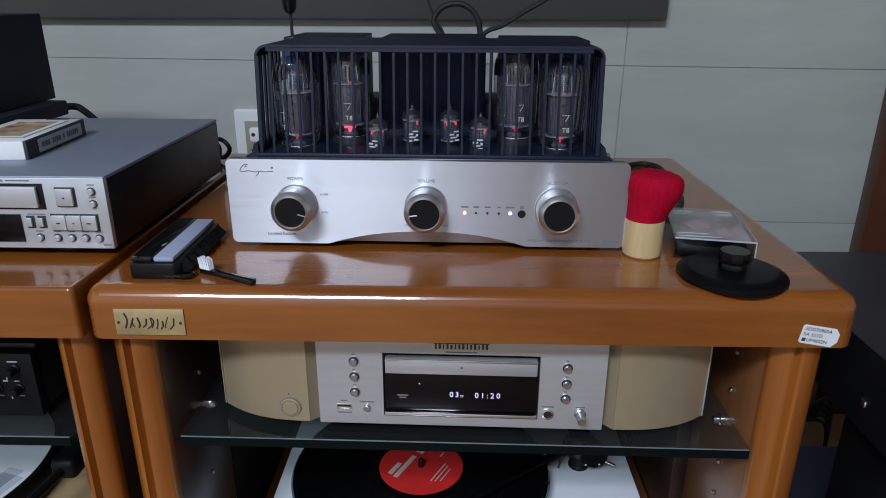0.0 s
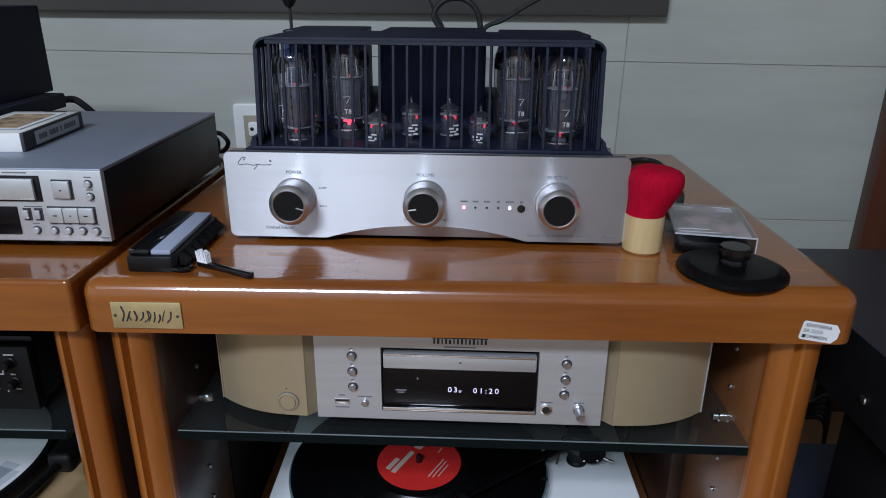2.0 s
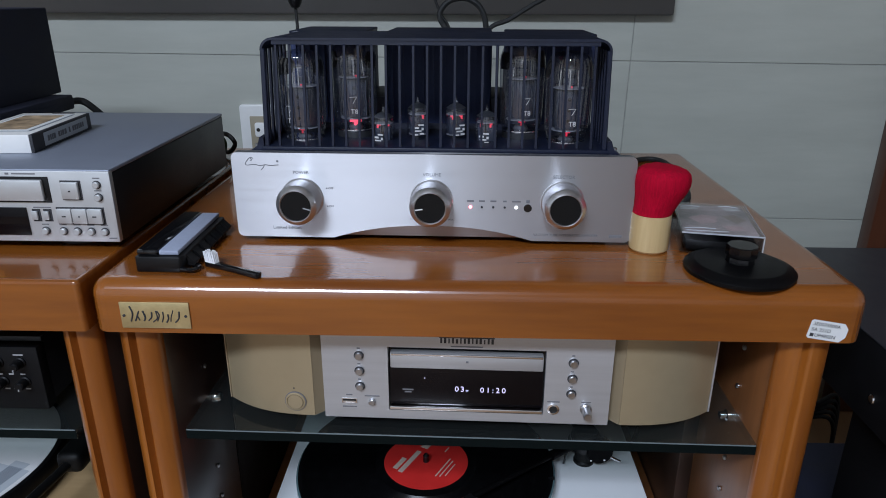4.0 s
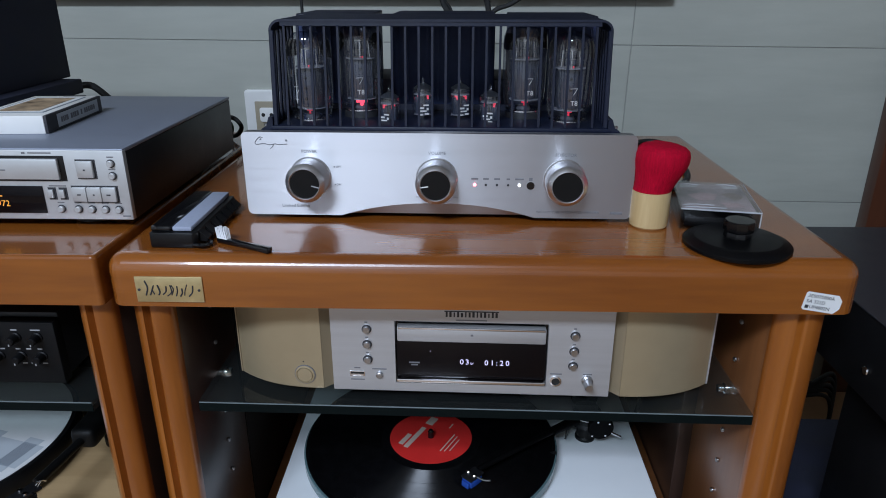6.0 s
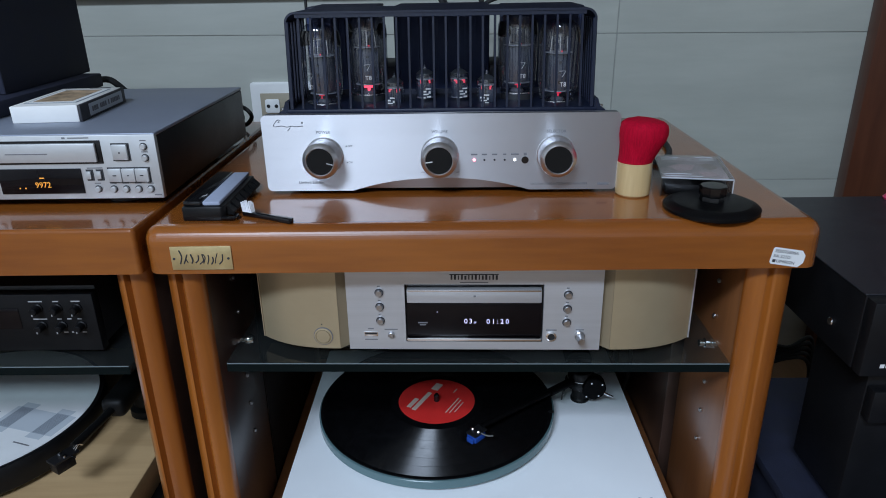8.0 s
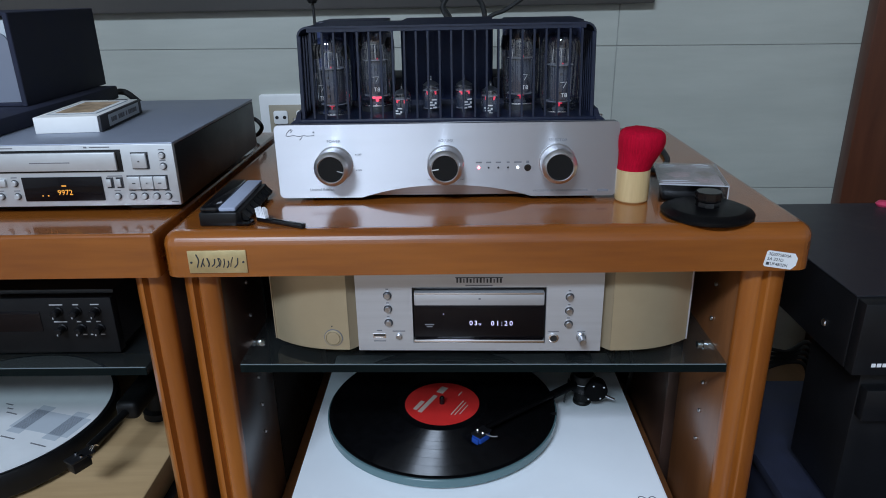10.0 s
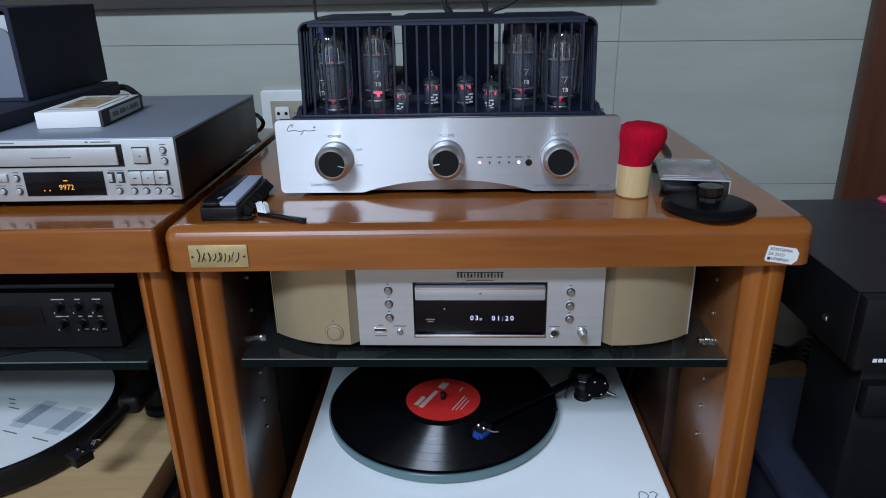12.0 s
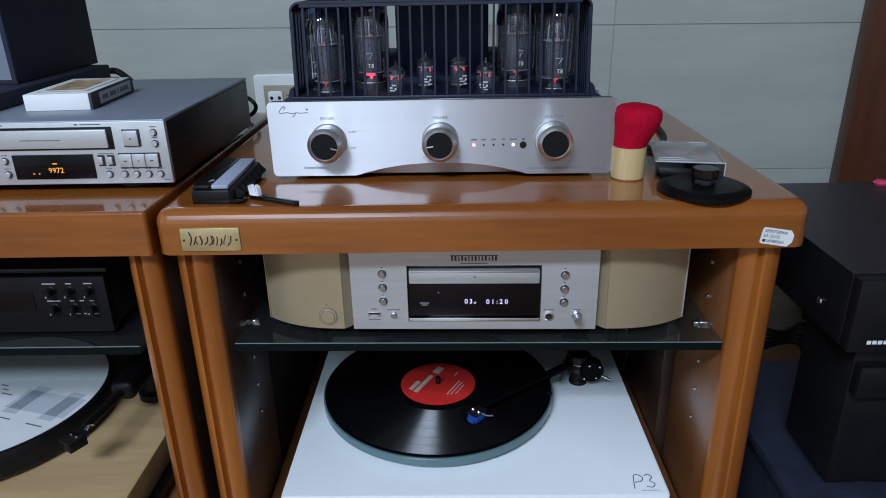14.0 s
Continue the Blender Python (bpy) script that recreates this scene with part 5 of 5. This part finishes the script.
part("sleeve_rim", box(-0.0262, 0.0232, -0.0422, 0.0462, 0.0174, 0.0176), "paper", cs, m=km)
part("sleeve_picture", box(-0.0215, 0.0180, -0.0370, 0.0400, 0.0177, 0.0179), "photo_a", cs, "brown printed sleeve picture", m=km)
part("notch", box(-0.0020, 0.0200, 0.0555, 0.0603, 0.0165, 0.0174), "ink", cs, m=km)

# dark storage box on its base, behind the cassette
hx = thing("storage_box", (-0.63, 0.28, 0.5963), "black storage box holding disc cases on a low base", "storage box")
part("base", box(-0.80, -0.4940, 0.080, 0.3700, 0.5963, 0.6138, 0.002), "navy_fabric", hx)
sbm = Matrix.Translation((-0.512, 0.187, 0.6140)) @ pose(0, 0, 0, 0, 0, 1.5)
for nm, x0, x1, y0, y1, z0, z1 in (("side", -0.006, 0.0, 0.0, 0.20, 0, 0.1020), ("side", -0.26, -0.254, 0.0, 0.20, 0, 0.1020), ("back", -0.2535, -0.0065, 0.194, 0.20, 0, 0.1020), ("bottom", -0.2535, -0.0065, 0.002, 0.1935, 0, 0.004), ("top", -0.2535, -0.0065, 0.012, 0.1935, 0.0980, 0.1020)):
    part(nm, box(x0, x1, y0, y1, z0, z1, 0.0008, 1), "navy_fabric", hx, m=sbm)
part("divider", prism([(-0.0075, 0.0045), (-0.0075, 0.069)] + [(-0.0195 + 0.012 * math.cos(radians(a)), 0.069 + 0.012 * math.sin(radians(a))) for a in range(15, 91, 15)] + [(-0.060, 0.046), (-0.075, 0.0045)], 0.004, 0.0065, "y"), "grey_panel", hx, "grey divider with rounded corner", m=sbm)
for i in range(12):
    cx_ = -0.018 - 0.0105 * i
    part("disc_case", box(cx_ - 0.0048, cx_ + 0.0048, 0.014, 0.13, 0.0045, 0.0940, 0.0006, 1), ("paper_light", "ink", "paper", "acrylic", "paper_grey")[i % 5], hx, m=sbm)


# ---- the second rack's lower shelves ----
pre = thing("tuner", (-0.57, 0.19, SHELF), "black hi-fi tuner with small knobs and white print", "tuner")
part("body", box(-0.778, -0.3815, 0.050, 0.33, 0.3790, 0.4450, 0.002), "black_metal", pre)
part("front_panel", box(-0.785, -0.3790, 0.037, 0.0495, 0.3770, 0.4410, 0.0015), "tuner_face", pre, "dark grey metal front panel")
for fx in (-0.73, -0.43):
    for fy in (0.08, 0.30):
        part("foot", disc(0.014, 0, 0.0054, (fx, fy, SHELF), "z", 20, 0.001), "rubber", pre)
part("window", box(-0.60, -0.4560, 0.0362, 0.0370, 0.4030, 0.4260, 0.0003), "smoke", pre)
for kx, kz in ((-0.4358, 0.4258), (-0.4160, 0.4258), (-0.3960, 0.4258), (-0.4353, 0.4063), (-0.4149, 0.4063), (-0.3953, 0.4063)):
    kn = part("knob", lathe([(0, 0), (0.0052, 0), (0.0052, 0.0012), (0.0042, 0.0020), (0.0040, 0.0100), (0.0032, 0.0112), (0, 0.0110)], (kx, 0.037, kz), "y", 24), "tuner_face", pre)
    part("pointer", box(kx - 0.0005, kx + 0.0005, 0.0254, 0.0260, kz - 0.0036, kz - 0.0016), "print_dim", kn)
prints("lettering", [(-0.4370, 0.4333, 0.0140, 0.0012), (-0.4165, 0.4333, 0.0060, 0.0012), (-0.3965, 0.4333, 0.0090, 0.0012), (-0.4360, 0.4138, 0.0140, 0.0012), (-0.4165, 0.4138, 0.0045, 0.0012), (-0.4065, 0.4138, 0.0045, 0.0012), (-0.3960, 0.4138, 0.0045, 0.0012), (-0.4130, 0.3988, 0.0045, 0.0012), (-0.4035, 0.3988, 0.0070, 0.0012), (-0.3940, 0.3988, 0.0045, 0.0012)], 0.037, "print_dim", pre)

TX, TY = -0.652, 0.170
t2 = thing("turntable", (-0.60, 0.19, 0.112), "oak turntable with black platter and paper gauge", "turntable")
part("plinth", prism(rounded(-0.838, -0.3980, -0.002, 0.40, 0.004), 0.132, 0.172, "z", bevel=0.0015), "oak", t2, "pale oak plinth")
part("under_frame", box(-0.83, -0.386, 0.004, 0.395, 0.122, 0.1318), "black", t2)
for fx, fy in ((-0.79, 0.05), (-0.44, 0.05), (-0.79, 0.35), (-0.44, 0.35)):
    part("foot", disc(0.02, 0, 0.0098, (fx, fy, 0.112), "z", 24, 0.001), "rubber", t2)
part("platter", lathe([(0, 0), (0.158, 0), (0.1600, 0.002), (0.1610, 0.014), (0.1600, 0.0300), (0.1580, 0.0330), (0, 0.0330)], (TX, TY, 0.1785), "z", 96), "black", t2)
part("bearing", disc(0.05, 0.1722, 0.1784, (TX, TY, 0), "z", 32), "black", t2)
QX, QY = -0.4480, 0.225
part("arm_base", lathe([(0, 0), (0.022, 0), (0.022, 0.010), (0.016, 0.014), (0.016, 0.045), (0, 0.045)], (QX, QY, 0.1722), "z", 32), "knob_black", t2)
part("arm_pillar", box(QX - 0.016, QX + 0.014, 0.1420, 0.2600, 0.2174, 0.2440, 0.008, 3), "knob_black", t2, "long black arm housing")
part("arm_tube", tube([(QX, QY + 0.045, 0.2280), (QX, QY - 0.02, 0.2290), (QX - 0.0030, 0.14, 0.2300), (-0.4600, 0.070, 0.2310)], 0.0050, 12, 6), "knob_black", t2)
part("counterweight", lathe([(0, -0.018), (0.016, -0.018), (0.016, 0.018), (0, 0.018)], (QX, QY + 0.055, 0.228), "y", 28), "knob_black", t2)
qm = Matrix.Translation((-0.4625, 0.054, 0.2310)) @ pose(0, 0, 0, 0, 0, -30)
hs2 = part("headshell", box(-0.008, 0.008, -0.016, 0.014, -0.001, 0.0020, 0.0007), "black_metal", t2, m=qm)
part("cartridge", box(-0.0075, 0.0075, -0.014, 0.008, -0.0140, -0.0011, 0.001), "black", hs2, m=qm)
for sx in (-0.005, 0.005):
    part("screw", lathe([(0, 0), (0.002, 0), (0.002, 0.0022), (0, 0.0026)], (sx, -0.002, 0.0020), "z", 12), "chrome", hs2, m=qm)
part("finger_lift", tube([(0.007, 0.004, 0.001), (0.016, 0.003, 0.002), (0.020, 0.002, 0.005)], 0.001, 8, 4), "black_gloss", hs2, m=qm)
for k in range(3):
    part("wire", tube([(-0.004 + 0.004 * k, 0.008, -0.002), (-0.003 + 0.004 * k, 0.016, 0.003 + 0.002 * k), (0.002, 0.022, 0.001)], 0.0006, 6, 4), "chrome", hs2, m=qm)

ga = thing("paper_gauge", (TX, TY, 0.2117), "round white paper alignment gauge with grey patterns", "paper gauge")
part("sheet", disc(0.1530, 0, 0.0006, (TX, TY, 0.2117), "z", 96), "paper", ga)
gm = Matrix.Translation((-0.5564, 0.1471, 0.2124)) @ pose(0, 0, 0, 0, 0, -16)
part("pale_patch", box(-0.0445, 0.0490, -0.0205, 0.0205, 0, 0.0001), "paper_light", ga, m=gm)
for u in (-0.0285, 0.0285):
    part("pale_patch", box(u - 0.0108, u + 0.0108, -0.0298, 0.0302, 0.0001, 0.0002), "paper_light", ga, m=gm)
    part("dark_patch", box(u - 0.0098, u + 0.0098, -0.0205, 0.0208, 0.0002, 0.0003), "paper_grey", ga, m=gm)
    for i in range(9):
        part("line", box(u - 0.0085 + 0.0021 * i, u - 0.0081 + 0.0021 * i, -0.0190, 0.0190, 0.0003, 0.0004), "ink_soft", ga, m=gm)
for gx, gy, w, a in ((-0.544, 0.1006, 0.025, -18), (-0.592, 0.116, 0.023, -17), (-0.619, 0.169, 0.018, -18), (-0.640, 0.060, 0.022, -17), (-0.690, 0.085, 0.020, -17), (-0.635, 0.190, 0.012, -17), (-0.628, 0.180, 0.010, -17), (-0.700, 0.150, 0.024, -17)):
    part("print", box(-w / 2, w / 2, -0.0010, 0.0010, 0.2123, 0.2125), "ink_soft", ga, m=Matrix.Translation((gx, gy, 0)) @ pose(0, 0, 0, 0, 0, a))
part("spindle", lathe([(0, 0), (0.0035, 0), (0.0035, 0.012), (0, 0.014)], (TX, TY, 0.2123), "z", 16), "chrome", ga)


# ---- black equipment beside the racks ----
rc = thing("receiver", (0.57, 0.12, 0.372), "wide black metal receiver with a side screw", "receiver")
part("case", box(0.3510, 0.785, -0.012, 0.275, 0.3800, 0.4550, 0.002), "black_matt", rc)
# Lid split off so the top can carry its paler sheen.
part("lid", box(0.3506, 0.7854, -0.0118, 0.2754, 0.4551, 0.4566, 0.0005, 1), "black_lid", rc, "black lid coloured lighter for the sheen on top")
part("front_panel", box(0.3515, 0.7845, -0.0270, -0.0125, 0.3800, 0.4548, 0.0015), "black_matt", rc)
prints("maker_mark", [(0.3700 + 0.0052 * i, 0.3912, 0.0040, 0.0038) for i in range(4)], -0.027, "print_white", rc)
part("screw", disc(0.0042, -0.0022, 0.0, (0.3510, 0.031, 0.407), "x", 18, 0.0008), "chrome", rc)
for fx in (0.40, 0.74):
    for fy in (0.02, 0.24):
        part("foot", disc(0.018, 0, 0.0078, (fx, fy, 0.372), "z", 20, 0.001), "rubber", rc)
r2 = thing("amplifier", (0.58, 0.12, 0.200), "black hi-fi unit standing under the receiver", "amplifier")
part("case", box(0.3720, 0.79, -0.010, 0.085, 0.212, 0.3715, 0.002), "black_matt", r2)
part("front_panel", box(0.3725, 0.7895, -0.024, -0.0105, 0.326, 0.3610, 0.0015), "black_matt", r2)
for fx in (0.42, 0.74):
    for fy in (0.02, 0.06):
        part("foot", disc(0.02, 0, 0.0118, (fx, fy, 0.200), "z", 20, 0.001), "rubber", r2)
lc = thing("low_cabinet", (0.69, -0.05, 0), "low black cabinet beside the rack", "cabinet")
part("top", box(0.335, 1.05, -0.36, 0.255, 0.1850, 0.1998, 0.003), "navy_fabric", lc)
part("body", box(0.343, 1.042, -0.352, 0.250, 0.0, 0.1849, 0.002), "navy_fabric", lc)
single("pink_button", lathe([(0, 0), (0.0075, 0), (0.0090, 0.003), (0.006, 0.0065), (0, 0.0075)], (0.533, 0.262, 0.4567), "z", 20), "pink", "small pink plastic cap on the receiver", "cap")

# cables
def cable(pts, r, label, m_="cable"):
    return single("cable", tube(pts, r, 10, 8), m_, label, "cable", group="cables")


cable([(-0.052, 0.50, 0.765), (-0.0468, 0.50, 0.7326), (-0.0360, 0.50, 0.7060), (-0.0240, 0.50, 0.6850), (-0.01, 0.495, 0.62), (0.0, 0.48, 0.50)], 0.0018, "thin black cable behind the amplifier")
cable([(0.0262, 0.50, 0.50), (0.0270, 0.50, 0.62), (0.0256, 0.50, 0.6875), (0.0173, 0.50, 0.7150), (-0.0022, 0.50, 0.7275), (-0.0253, 0.50, 0.7240), (-0.0384, 0.50, 0.7072), (-0.0300, 0.498, 0.6890), (-0.0100, 0.49, 0.672), (0.0, 0.48, 0.60)], 0.0040, "black cable looping up behind the amplifier")
cable([(0.140, 0.50, 0.755), (0.1125, 0.50, 0.7332), (0.0864, 0.50, 0.7186), (0.0563, 0.50, 0.7002), (0.0290, 0.498, 0.6865), (0.0150, 0.49, 0.64), (0.012, 0.47, 0.54)], 0.0032, "black cable rising to the television")
cable([(-0.2358, 0.50, 0.80), (-0.2362, 0.50, 0.73), (-0.2352, 0.50, 0.6878), (-0.234, 0.49, 0.60), (-0.232, 0.485, 0.50)], 0.0022, "thin black cable hanging behind the amplifier")
plugb = single("adapter_plug", lathe([(0, 0), (0.006, 0.003), (0.0095, 0.010), (0.0100, 0.040), (0.007, 0.046), (0, 0.047)], (-0.2362, 0.50, 0.7120), "z", 24), "black", "black inline plug on the hanging cable", "plug")
cable([(-0.325, 0.343, 0.560), (-0.3189, 0.40, 0.5600), (-0.3075, 0.405, 0.5470), (-0.3165, 0.41, 0.5340), (-0.335, 0.43, 0.5295)], 0.0030, "dark cable leaving the deck's back")
cable([(-0.330, 0.343, 0.556), (-0.3215, 0.39, 0.5570), (-0.3160, 0.395, 0.5480), (-0.325, 0.41, 0.5290)], 0.0016, "green cable leaving the deck's back", "cable_green")
cable([(-0.515, 0.372, 0.601), (-0.5050, 0.400, 0.6015), (-0.4930, 0.405, 0.5940), (-0.4780, 0.415, 0.570), (-0.47, 0.43, 0.5300)], 0.0045, "black cable behind the storage box")
for k in range(5):
    cable([(0.40, 0.33, 0.215 - 0.022 * k), (0.44, 0.35, 0.205 - 0.014 * k), (0.49, 0.35, 0.192 - 0.005 * k), (0.53, 0.36, 0.200 - 0.010 * k), (0.545, 0.37, 0.10), (0.55, 0.38, 0.003)], 0.003, "thin black cable hanging beside the rack")
cable([(0.225, 0.36, 0.34), (0.228, 0.33, 0.26), (0.238, 0.30, 0.20), (0.235, 0.33, 0.116)], 0.003, "thin black cable hanging inside the rack")
cable([(0.2, 0.44, 0.36), (0.215, 0.40, 0.27), (0.225, 0.37, 0.20), (0.21, 0.40, 0.116)], 0.0035, "thin black cable hanging inside the rack")

# ---- wall tiles, last ----
TW, TH, JX, JZ = 0.95, 0.2600, 0.2640, 0.6322
SLOPE = Matrix.Translation((JX, 0, JZ)) @ pose(0, 0, 0, 0, 0.55, 0) @ Matrix.Translation((-JX, 0, -JZ))  # the courses run slightly downhill
tiles = {}
for r in range(-3, 8):
    z0, z1 = JZ + TH * r, JZ + TH * (r + 1)
    z0, z1 = max(z0, 0.0), min(z1, 2.4)
    if z1 - z0 < 0.03:
        continue
    for c in range(-3, 3):
        x0, x1 = JX + TW * c, JX + TW * (c + 1)
        x0, x1 = max(x0, -2.6), min(x1, 2.6)
        if x1 - x0 < 0.03:
            continue
        key = (round(x1 - x0, 3), round(z1 - z0, 3))
        if key not in tiles:
            w, h = key
            tiles[key] = finish("tile", box(-w / 2 + 0.0008, w / 2 - 0.0008, -0.004, -0.0027, -h / 2 + 0.0008, h / 2 - 0.0008, 0.0005, 1), "tile")
        ob = new("tile", tiles[key])
        ob.parent = wall_north
        ob.matrix_basis = Matrix.Translation(-ORIGIN[wall_north]) @ SLOPE @ Matrix.Translation(((x0 + x1) / 2, WALL_Y, (z0 + z1) / 2))
